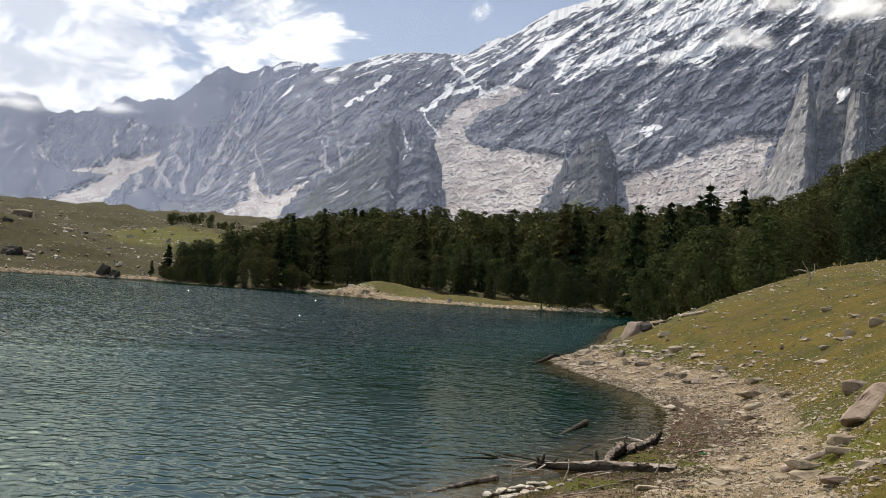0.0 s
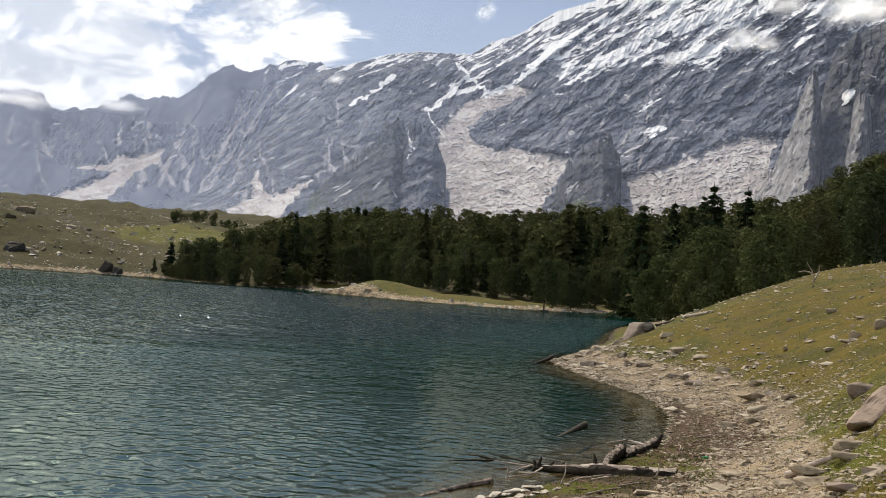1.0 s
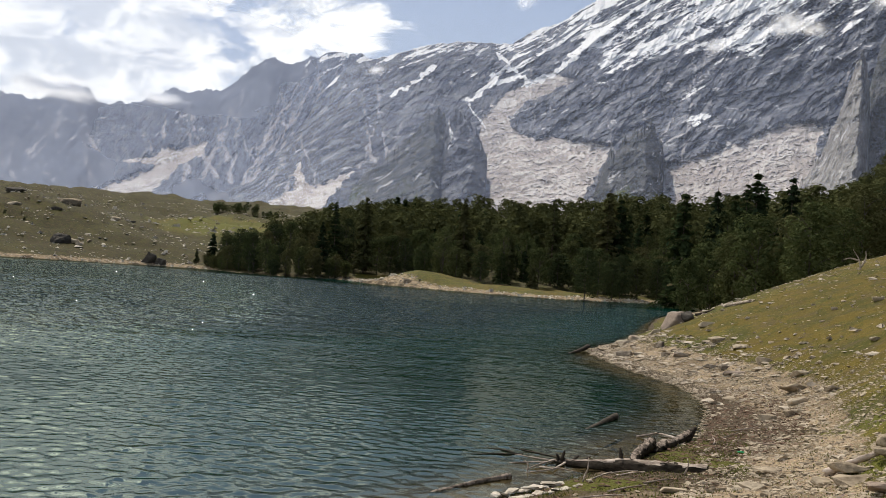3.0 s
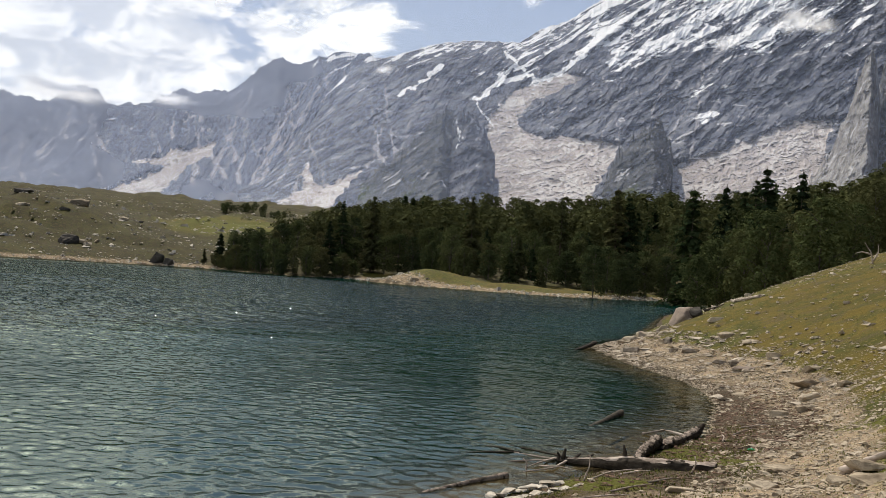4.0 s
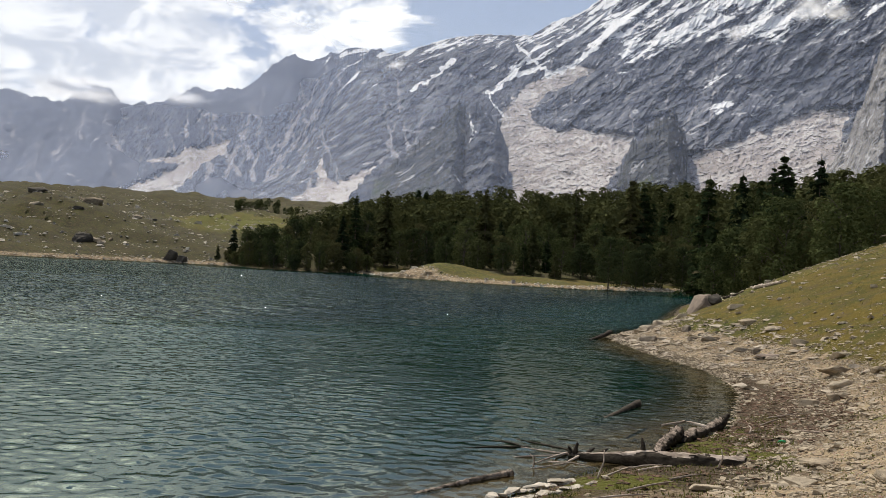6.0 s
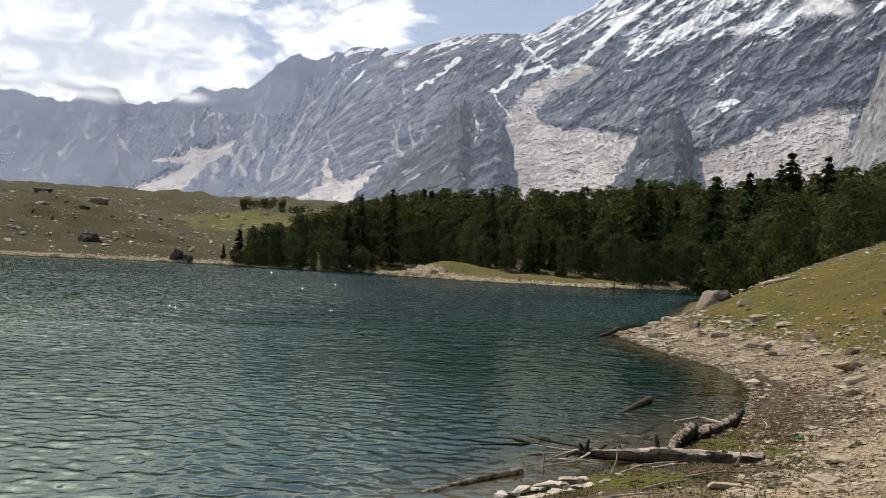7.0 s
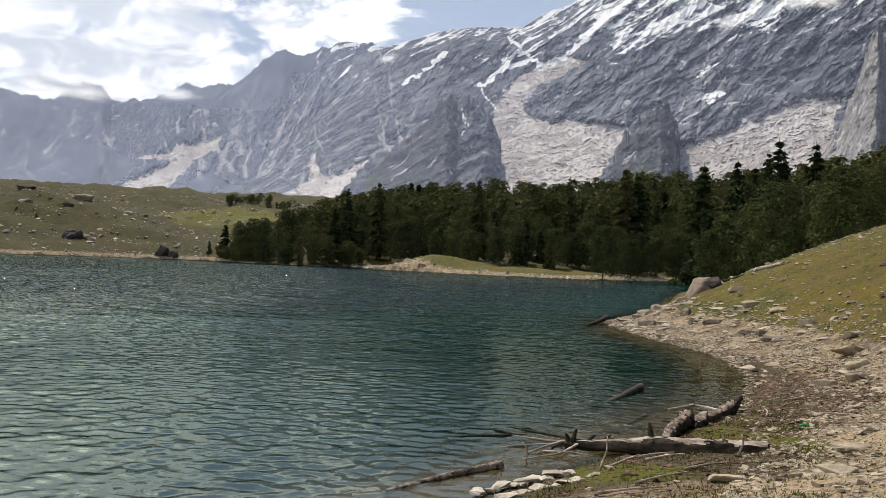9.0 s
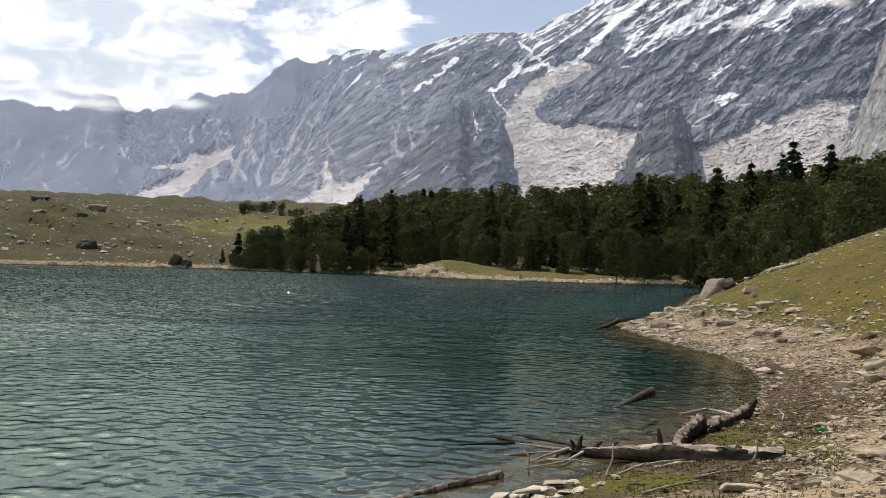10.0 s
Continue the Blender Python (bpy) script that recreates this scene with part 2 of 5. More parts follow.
def stone_material(name, a, b, spot):
    m, n = material(name)
    o = n.add("ShaderNodeObjectInfo").outputs["Random"]
    p = n.coords(kind="world")
    t, u = n.noise(p, 3.0, 8, 0.65), n.noise(p, 22.0, 5, 0.65)
    g = n.add("ShaderNodeNewGeometry").outputs["Random Per Island"]
    col = n.mix(n.ramp(t, 0.3, 0.7), a, b)
    col = n.mix(n.math("MULTIPLY", n.math("FRACT", n.math("ADD", o, g)), 0.6), col, spot)
    col = n.mix(n.ramp(u, 0.5, 0.75, 0, 0.5), col, tuple(0.45 * x for x in a))
    return finish(m, n, col, 0.88, n.bump(n.math("ADD", t, n.math("MULTIPLY", u, 0.4)), 0.6, 0.03))


M_GROUND, M_WATER = ground_material(), water_material()
M_MASSIF = mountain_material("massif_rock", (0.070, 0.079, 0.108), (0.30, 0.307, 0.335), (0.14, 0.152, 0.188), 1.0, 5.0)
# Paler, bluer, flatter tones: distance haze put into the rock colour.
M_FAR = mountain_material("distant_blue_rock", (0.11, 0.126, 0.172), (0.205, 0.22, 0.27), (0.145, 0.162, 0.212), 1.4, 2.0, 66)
# Darker than the massif: shade on spur and cliff is in these tones.
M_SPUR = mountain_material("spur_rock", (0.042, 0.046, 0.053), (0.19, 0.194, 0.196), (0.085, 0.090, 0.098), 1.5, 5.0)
M_PINNACLE = mountain_material("pale_pinnacle_rock", (0.15, 0.145, 0.145), (0.42, 0.41, 0.40), (0.27, 0.26, 0.255), 1.6, 4.0, 64)
M_LEAF = leaf_material("birch_leaves", (0.046, 0.061, 0.023), (0.110, 0.126, 0.053))
M_NEEDLE = leaf_material("fir_needles", (0.022, 0.038, 0.018), (0.055, 0.072, 0.03), 0.6)
M_BIRCH = bark_material("birch_bark", (0.045, 0.038, 0.032), (0.13, 0.115, 0.10))
M_FIRBARK = bark_material("fir_bark", (0.08, 0.06, 0.045), (0.16, 0.125, 0.10))
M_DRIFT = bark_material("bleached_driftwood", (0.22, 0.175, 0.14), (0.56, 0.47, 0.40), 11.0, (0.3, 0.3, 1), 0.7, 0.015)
# Wet wood; on the logs it also carries their shaded undersides.
M_DARKWOOD = bark_material("wet_dark_wood", (0.02, 0.016, 0.012), (0.075, 0.06, 0.045), 9.0, (0.2, 1, 1), 0.8, 0.015)
M_STONE = stone_material("grey_stone", (0.16, 0.124, 0.083), (0.40, 0.325, 0.23), (0.56, 0.48, 0.37))
M_DARKSTONE = stone_material("dark_boulder", (0.05, 0.045, 0.038), (0.12, 0.108, 0.092), (0.09, 0.078, 0.065))
M_BOULDER = stone_material("weathered_boulder", (0.14, 0.116, 0.092), (0.30, 0.255, 0.205), (0.22, 0.182, 0.14))
M_LITTER = bark_material("brown_litter", (0.045, 0.026, 0.016), (0.19, 0.12, 0.08), 20.0, (1, 1, 1), 0.5, 0.01)
M_GREYWOOD = bark_material("cracked_grey_wood", (0.06, 0.047, 0.037), (0.38, 0.31, 0.255), 9.0, (1, 1, 1), 1.0, 0.02)
M_PALE = stone_material("pale_ledge_stone", (0.34, 0.295, 0.235), (0.58, 0.52, 0.43), (0.68, 0.62, 0.53))
M_BEACH = stone_material("beach_slab_stone", (0.20, 0.16, 0.118), (0.46, 0.385, 0.295), (0.58, 0.505, 0.41))
M_REDSTONE = stone_material("reddish_stone", (0.22, 0.165, 0.125), (0.36, 0.28, 0.22), (0.30, 0.25, 0.21))


# ---- mesh helpers ----
def mesh_from(name, V, F, mat, smooth=False):
    """A mesh from vertex and face arrays (all faces with as many corners)."""
    V, F = np.asarray(V, dtype=np.float32), np.asarray(F, dtype=np.int32)
    me = bpy.data.meshes.new(name)
    k = F.shape[1]
    me.vertices.add(len(V)), me.loops.add(F.size), me.polygons.add(len(F))
    me.vertices.foreach_set("co", V.ravel())
    me.loops.foreach_set("vertex_index", F.ravel())
    me.polygons.foreach_set("loop_start", np.arange(0, F.size, k, dtype=np.int32))
    me.polygons.foreach_set("use_smooth", np.full(len(F), smooth))
    me.update(calc_edges=True)
    me.materials.append(mat)
    return me


def give(me, name, values):
    me.attributes.new(name, "FLOAT", "POINT").data.foreach_set("value", np.asarray(values, dtype=np.float32).ravel())


def grid_faces(rows, cols, wrap=False):
    i = np.arange(rows - 1)[:, None] * cols
    j = np.arange(cols if wrap else cols - 1)[None, :]
    k = (j + 1) % cols
    return np.stack([i + j, i + k, i + cols + k, i + cols + j], -1).reshape(-1, 4)


def hashed(ix, iy, seed):
    h = (ix.astype(np.int64) * 374761393 + iy.astype(np.int64) * 668265263 + seed * 974634777) & 0x7FFFFFFF
    h = ((h ^ (h >> 13)) * 1274126177) & 0x7FFFFFFF
    return ((h ^ (h >> 16)) & 0xFFFF) / 65535.0


def vnoise(x, y, seed=0):
    """Smooth gradient noise, about 0 to 1, on arrays."""
    ix, iy = np.floor(x), np.floor(y)
    fx, fy = x - ix, y - iy
    u, v = fx * fx * fx * (fx * (fx * 6 - 15) + 10), fy * fy * fy * (fy * (fy * 6 - 15) + 10)

    def corner(i, j):
        t = hashed(ix + i, iy + j, seed) * 6.2832
        return np.cos(t) * (fx - i) + np.sin(t) * (fy - j)

    a, b, c, d = corner(0, 0), corner(1, 0), corner(0, 1), corner(1, 1)
    return np.clip(0.5 + 0.72 * ((a + (b - a) * u) * (1 - v) + (c + (d - c) * u) * v), 0, 1)


def fbm(x, y, seed=0, octaves=5, gain=0.5, ridged=False):
    total, amp, norm = 0.0, 1.0, 0.0
    for k in range(octaves):
        v = vnoise(x, y, seed + k)
        if ridged:
            v = 1 - np.abs(2 * v - 1)
        total, norm = total + amp * v, norm + amp
        x, y, amp = (x * 0.8 - y * 0.6) * 2.03 + 17.3, (x * 0.6 + y * 0.8) * 2.03 + 5.1, amp * gain
    return total / norm


def outline_distance(P, x, y):
    """Distance to the closed outline P, below 0 inside it."""
    best, inside = np.full(x.shape, 1e12), np.zeros(x.shape, bool)
    for (ax, ay), (bx, by) in zip(P, P[1:] + P[:1]):
        dx, dy = bx - ax, by - ay
        t = np.clip(((x - ax) * dx + (y - ay) * dy) / (dx * dx + dy * dy), 0, 1)
        best = np.minimum(best, (x - ax - t * dx) ** 2 + (y - ay - t * dy) ** 2)
        if ay != by:
            inside ^= ((ay > y) != (by > y)) & (x < (bx - ax) * (y - ay) / (by - ay) + ax)
    return np.where(inside, -1, 1) * np.sqrt(best)


def line_side(P, x, y):
    """Signed distance to the open line P: above 0 on its right."""
    best, sign = np.full(x.shape, 1e12), np.ones(x.shape)
    for (ax, ay), (bx, by) in zip(P, P[1:]):
        dx, dy = bx - ax, by - ay
        t = np.clip(((x - ax) * dx + (y - ay) * dy) / (dx * dx + dy * dy), 0, 1)
        d = (x - ax - t * dx) ** 2 + (y - ay - t * dy) ** 2
        s = np.where((x - ax) * dy - (y - ay) * dx > 0, 1.0, -1.0)
        sign, best = np.where(d < best - 1e-9, s, sign), np.minimum(best, d)
    return sign * np.sqrt(best)


def softplus(x, k):
    return k * np.logaddexp(0, x / k)


# ---- land and lake ----
SHORE = [(1.4, 15.4), (2.1, 16.2), (2.5, 16.8), (3.4, 18.0), (4.4, 19.6), (5.9, 21.9), (7.1, 25.2), (7.8, 27.5), (8.4, 31), (8.2, 34.5),
         (7.7, 39), (7.5, 44), (7.6, 46.6), (9, 50.5), (11.5, 56), (14, 64), (17.5, 76), (21, 90), (26, 108), (34, 130), (44, 155),
         (52, 180), (58, 205), (57, 226), (45, 208), (33, 192), (24, 186), (16, 190), (5, 195), (-5, 207), (-14, 220), (-22, 254),
         (-29, 244), (-38, 236), (-50, 250), (-62, 270), (-74, 274), (-88, 262), (-103, 244), (-130, 228), (-165, 200), (-170, 90),
         (-120, 20), (-50, 0), (-18, 5), (-6, 10), (-1.4, 12.6), (0.4, 14)]
PATHLINE = [(-6, -30), (-1.2, -3), (0.4, 2), (1.9, 6), (4.6, 13), (6.5, 18), (8.3, 23), (10.3, 28), (10.6, 34), (9.8, 42), (9, 46),
            (9.6, 51.5), (11, 57), (15, 65), (22, 75), (30, 90), (44, 120), (60, 160), (72, 220)]


def land_height(x, y, fine=True):
    """Height of the ground, and the distance to the shore (below 0 under water)."""
    d = outline_distance(SHORE, x, y)
    d = d + (fbm(x * 0.45, y * 0.45, 3, 4) - 0.5) * np.clip(np.abs(d) * 0.3 + 0.35, 0, 1.2) * np.where(y < 120, 0.9, 4.0)
    b = line_side(PATHLINE, x, y)
    slope = np.interp(y, [0, 11, 15, 24, 36, 44, 52, 60, 90, 160], [0.40, 0.60, 0.70, 0.55, 0.33, 0.30, 0.33, 0.38, 0.36, 0.34])
    near = 0.13 * np.minimum(d, 14) + slope * (softplus(b - 0.4, 0.35) - 0.33 * softplus(b - 8, 2.0))
    near = np.where(near > 22, 22 + (near - 22) * 0.35, near)
    far = 0.095 * np.minimum(d, 12) + 0.135 * softplus(d - np.interp(x, [-60, -25, 30, 60], [3, 6, 24, 10]), 3.0)
    far = far + 2.6 * np.exp(-((x + 2) / 9) ** 2 - ((y - 222) / 9) ** 2)
    far = far + 9.0 * np.exp(-((x + 135) / 32) ** 2 - ((y - 320) / 30) ** 2)
    far = np.where(far > 34, 34 + (far - 34) * 0.1, far)
    k = np.clip((y - 120 + (x - 40) * 0.25) / 70, 0, 1)
    land = near * (1 - k) + far * k
    land = land + (fbm(x * 0.03, y * 0.03, 11, 4) - 0.5) * np.clip(d * 0.06, 0, 5.0) + (fbm(x * 0.09, y * 0.09, 15, 4) - 0.5) * np.where(y > 150, np.clip(d * 0.08, 0, 6.0), 0)
    land = land + np.where((y > 240) & (x < -40), (fbm(x * 0.025, y * 0.08, 25, 4, 0.5, True) - 0.6) * np.clip((d - 6) * 0.15, 0, 5.0) * np.interp(y, [300, 340, 380], [1, 0.35, 0.8]), 0)
    land = land + 0.5 * softplus(x - 0.36 * y - 6, 5.0) * np.clip((y - 95) / 50, 0, 1)
    if fine:
        land = land + (fbm(x * 0.9, y * 0.9, 21, 4) - 0.5) * np.clip(d * 0.12, 0, 0.22) + (fbm(x * 3.3, y * 3.3, 31, 3) - 0.5) * 0.07
    bed = np.maximum(np.interp(y, [40, 48], [0.25, 0.6]) * d - 0.05 * np.maximum(-d - 3, 0), -14) + (fbm(x * 2.0, y * 2.0, 41, 3) - 0.5) * 0.06
    return np.where(d > 0, land, bed), d


def height_at(x, y):
    return float(land_height(np.array([float(x)]), np.array([float(y)]))[0][0])


def polar(angles, radii):
    a, r = np.radians(angles)[None, :], np.asarray(radii)[:, None]
    return (np.sin(a) * r).ravel(), (np.cos(a) * r).ravel()


view_angles = np.concatenate([np.arange(-180, -34, 3.0), np.arange(-34, 36, 0.2), np.arange(36, 180, 3.0)])
radii = np.concatenate([[0.001, 0.3, 0.7, 1.3], np.geomspace(2, 700, 340), np.geomspace(760, 4800, 12)])
gx, gy = polar(view_angles, radii)
gz, gd = land_height(gx, gy)
me = mesh_from("ground", np.stack([gx, gy, gz], -1), grid_faces(len(radii), len(view_angles), True)[:, ::-1], M_GROUND, True)
gb = line_side(PATHLINE, gx, gy)
gravel = np.where(gy < 120, np.clip(1.0 - np.abs(gb + 0.7) * 0.42, 0, 1) + np.clip((40 - np.abs(gy - 40)) / 30, 0, 1) * np.clip(1.1 - np.maximum(gb, 0) * 0.7, 0, 1) * (gb > -4),
                  np.clip(1.1 - gd / np.interp(gx, [-64, -58, -30, -24], [8.0, 0.3, 0.3, 10.0]), 0, 1))
gravel = np.where((gd < 0.4) & ((gy < 150) | (gx < -62) | (gx > -26)), 1, gravel) * np.where((gy < 14), 0.75, 1)
give(me, "gravel", np.clip(gravel, 0, 1))
give(me, "damp", np.clip(1 - np.abs(gd - 0.3) / 0.9, 0, 1) + 0.8 * np.clip(1.2 - np.abs(gd - 1.0) / 1.3, 0, 1) * np.exp(-((gy - 21) / 6.0) ** 2) + np.exp(-((gx - 6.6) / 1.2) ** 2 - ((gy - 22.5) / 3.0) ** 2) * 0.9 + 0.8 * np.exp(-((gx - 4.3) / 1.3) ** 2 - ((gy - 16.4) / 1.2) ** 2))
give(me, "moss", np.where(gy > 250, 0.74 * np.exp(-((gx + 82 + (gy - 390) * 0.15) / 38) ** 2 - ((gy - 385) / 70) ** 2) * (0.1 + 1.5 * fbm(gx * 0.035, gy * 0.09, 12, 5, 0.6)), 0) + np.exp(-((gx - 4.75) / 0.55) ** 2 - ((gy - 19.1) / 1.3) ** 2) + 1.1 * np.exp(-((gx - 2.8) / 0.75) ** 2 - ((gy - 15.9) / 0.8) ** 2) + 0.75 * np.exp(-((gx - 5.2) / 0.5) ** 2 - ((gy - 17.2) / 1.2) ** 2) + 0.7 * np.exp(-((gx - 7.9) / 0.6) ** 2 - ((gy - 18.5) / 2.5) ** 2) + 0.9 * np.exp(-((gx - 5.6) / 0.45) ** 2 - ((gy - 21.2) / 1.2) ** 2) + 0.8 * np.exp(-((gx - 6.3) / 0.8) ** 2 - ((gy - 14.0) / 1.5) ** 2))
# Heath on the far mound; under the wood, brown floor with tree shade included.
give(me, "heath", np.where((gy > 200) & (gx < -20), 0.88 * np.clip(1.35 - np.exp(-((gx + 88) / 24) ** 2 - ((gy - 385) / 40) ** 2) * 1.6, 0, 1), np.where((gy > 205) & (gx > -60) & (gd > np.interp(gx, [-58, -30, -20, 0, 25, 60], [3, 2, 14, 19, 22, 8])), 0.95, 0.12)))
give(me, "lakebed", np.clip(-gz, 0, 10))
tagged(new("ground", me), "grassy hillside with gravel beach and lake bed", "ground", kind="structure")

wa = np.concatenate([np.arange(-180, -34, 4.0), np.arange(-34, -31, 0.5), np.arange(-31, 24, 0.2), np.arange(24, 36, 1.0), np.arange(36, 180, 4.0)])
wr = np.concatenate([[4, 6, 7.5], np.arange(8.5, 26, 0.068), np.arange(26, 40, 0.11), np.geomspace(40, 115, 130), np.geomspace(118, 420, 55)])
wx, wy = polar(wa, wr)
wz, wd = land_height(wx, wy, False)
calm = np.where(wy > 150, np.clip((-wd - np.interp(wx, [-90, -40, 0], [26, 14, 5])) / 14, 0.06, 1), np.clip(0.4 - wd * 0.3, 0.4, 1))
lee = np.degrees(np.arctan2(wx, wy))
calm = calm * np.interp(lee, [-18, -4, 6], [1.2, 1.0, 0.8]) * (1 + np.interp(wy, [25, 60], [0, 1]) * np.interp(lee, [-20, -5], [3.6, 0.3]))
gust = 0.65 + 0.7 * fbm(wx * 0.06, wy * 0.05, 7, 3)
turn_x, turn_y = wx * 0.98 - wy * 0.2, wx * 0.2 + wy * 0.98
wave = 0.044 * (fbm(turn_x * 3.9, turn_y * 4.1, 61, 2, 0.4) - 0.5) + 0.009 * (fbm(wx * 4.6, wy * 5.6, 63, 2, 0.5) - 0.5) + 0.015 * (fbm(turn_x * 0.5, turn_y * 0.6, 67, 2) - 0.5)
wave = wave + np.interp(wy, [20, 60], [0, 1]) * 0.07 * (fbm(turn_x * 0.2, turn_y * 0.33, 65, 2, 0.5) - 0.5)
wave = wave * calm * gust
F = grid_faces(len(wr), len(wa), True)[:, ::-1]
F = F[(wd[F] < 4).any(1)]
me = mesh_from("lake", np.stack([wx, wy, wave], -1), F, M_WATER, True)
give(me, "depth", np.clip(-wz, 0, 10)), give(me, "ripple", calm * gust * np.clip((np.hypot(wx, wy) - 25) / 40, 0.10, 1))
lake = tagged(new("lake", me), "rippled dark teal lake water with sun glitter", "water", kind="structure")
lake.visible_shadow = False


# ---- mountains ----
def ridge_line(pts, az):
    return np.interp(az, [p[0] for p in pts], [p[1] for p in pts])


def slabs(A, E, seed, dip=36.0, spurs=0.6):
    """Relief of dipping rock ribs and slabs (above 0: nearer), and how much of a ledge each place is."""
    c, s = math.cos(radians(dip)), math.sin(radians(dip))
    bend = (fbm(A * 0.8, E * 0.8, seed + 17, 4) - 0.5) * 1.3
    u, v = A * c + E * s, -A * s + E * c
    rel, ledge = 0.0, 0.0
    for k in range(6):
        f, g = (0.16, 0.38, 0.9, 2.0, 4.4, 8.0)[k], (0.55, 1.25, 2.4, 4.6, 7.8, 12.0)[k]
        crest = 1 - np.abs(2 * vnoise((u + bend) * f + 7 * k, (v + bend * 0.5) * g + 3 * k, seed + k) - 1)
        rel = rel + (1.15, 0.62, 0.36, 0.21, 0.13, 0.07)[k] * (crest - 0.62)
    for k, (f, amp) in enumerate([(0.8, 0.22), (1.9, 0.16), (4.2, 0.09)]):
        ph = (v + bend * 0.25) * f + 1.0 * (fbm(u * f * 0.25 + 5 * k, v * f * 0.4, seed + 7 * k, 3, 0.5) - 0.5)
        t = ph - np.floor(ph)
        power = np.clip(3.2 * (vnoise(u * f * 0.35 + 9, v * f * 0.6 + 31 * k, seed + 60 + k) - 0.38), 0, 1.3)
        rel = rel + amp * power * (np.where(t < 0.8, 1 - t / 0.8, (t - 0.8) / 0.2) - 0.5)
        ledge = ledge + (0.4, 0.35, 0.25)[k] * np.clip(1 - t / 0.55, 0, 1) * np.clip(power, 0.3, 1)
    rel = rel + spurs * 1.5 * (fbm(A * 0.5 + bend * 0.4, E * 0.24, seed + 9, 4, 0.55, True) - 0.6)
    rel = rel + 0.8 * (fbm(A * 0.7, E * 0.6, seed + 19, 6, 0.58, True) - 0.6)
    return rel, ledge


def mountain(name, label, pts, r0, r1, base, mat, rough=60.0, seed=0, step=0.06, rows=260, ices=(), snows=(), paths=(), snowline=(12, 18), green=0.0, jag=0.12, fans=0.0, rim=0.0, dip=36.0, spurs=0.6, keel=None, calm=1.0):
    """A mountain face: its foot r0 and its crest r1 away, its crest after pts (bearing and height angle in degrees).
    keel: bearings of its ridge at top and foot, and how far it falls back for each degree to the left and right."""
    az = np.arange(pts[0][0], pts[-1][0] + step / 2, step)
    top = ridge_line(pts, az)
    tooth = (fbm(az * 1.7, az * 0 + seed, seed, 5, 0.6) - 0.5) * jag * 4
    s = np.concatenate([np.linspace(0, 1, rows), [1.02, 1.06, 1.12]])
    A = np.broadcast_to(az[None, :], (len(s), len(az)))
    S = np.broadcast_to(s[:, None], A.shape)
    E = base + (top[None, :] - base) * np.where(S > 1, 2 - S - (S - 1) * 2, S)
    E = E + tooth[None, :] * np.clip(S, 0, 1) ** 9
    X, Y = A.ravel(), E.ravel()
    wob = (fbm(X * 2.2, Y * 2.2, seed + 30, 5, 0.6) - 0.5) * 0.9
    ice = np.zeros(X.size)
    for P in ices:
        ice = np.maximum(ice, np.clip(0.5 - (outline_distance(list(P), X, Y) + wob * 0.8) * 1.8, 0, 1))
    rel, ledge = slabs(A, E, seed, dip, spurs)
    # crevasses: bowed steps across the flow, broken up by a finer set
    flow = (fbm(A * 0.9, E * 0.9, seed + 80, 4) - 0.5) * 2.2
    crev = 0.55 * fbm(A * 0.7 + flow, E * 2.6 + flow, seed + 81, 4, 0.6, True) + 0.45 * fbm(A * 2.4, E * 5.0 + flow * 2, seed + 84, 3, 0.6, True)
    bed = np.clip(ice * 1.6, 0, 1).reshape(A.shape)
    hold = np.clip((1 - S) * 12, 0.15, 1)
    hold = hold * np.interp(A, [-12, -2, 6], [calm, 0.5 + 0.5 * calm, 1.0])
    R = r0 + (r1 - r0) * S - rough * hold * (rel * (1 - 0.88 * bed) + bed * (0.75 * (crev - 0.6) - 0.1))
    if keel:
        off = A - np.interp(E, [base, top.max()], [keel[1], keel[0]]) + (fbm(A * 0.6, E * 0.8, seed + 5, 4) - 0.5) * 1.6
        R = R + np.where(off < 0, -off * keel[2], off * keel[3])
    a, e = np.radians(A), np.radians(E)
    V = np.stack([np.sin(a) * R, np.cos(a) * R, 3 + np.tan(e) * R], -1).reshape(-1, 3)
    me = mesh_from(name, V, grid_faces(*A.shape), mat, False)
    ledge = ledge.ravel()
    snow = np.interp(Y, snowline, [0, 0.66]) + 0.75 * (ledge - 0.38) * np.interp(Y, (snowline[0] - 2.5, snowline[0] + 1.5), [0.15, 1]) + (fbm(X * 0.5, Y * 0.7, seed + 50, 4) - 0.5) * 0.55
    snow = snow + 0.34 * np.interp(top.max() - top, [0, 12], [0.6, 1.0])[None, :].repeat(len(s), 0).ravel() * np.interp(Y - np.broadcast_to(top[None, :], A.shape).ravel(), [-4.2, -0.6], [0, 1]) * (rim > 0)
    for P in snows:
        snow = np.maximum(snow, np.clip(0.5 - (outline_distance(list(P), X, Y) + wob * 0.9) * 0.7, 0, 0.70 if P is SNOW_TOP else 0.9) + 0.3 * (ledge - 0.4))
    if rim:
        snow = np.maximum(snow, np.clip((S.ravel() - 1 + rim * (0.4 + 1.6 * vnoise(X * 0.9, Y * 0, seed + 71))) / 0.008, 0, 0.85))
    fan = np.zeros(X.size)
    chute = np.random.default_rng(seed + 90)
    for _ in range(int(fans)):
        x0, low, slant = chute.uniform(az[0] + 1, az[-1] - 1), chute.uniform(3.2, 6.5), chute.uniform(-0.6, 0.6)
        high = float(ridge_line(pts, x0)) - chute.uniform(0.3, 1.6)
        t = np.clip((Y - low) / max(high - low, 0.3), 0, 1)
        mid = x0 + slant * (high - Y) + wob * 0.8 + 0.5 * (vnoise(Y * 0.9, Y * 0 + x0, seed) - 0.5)
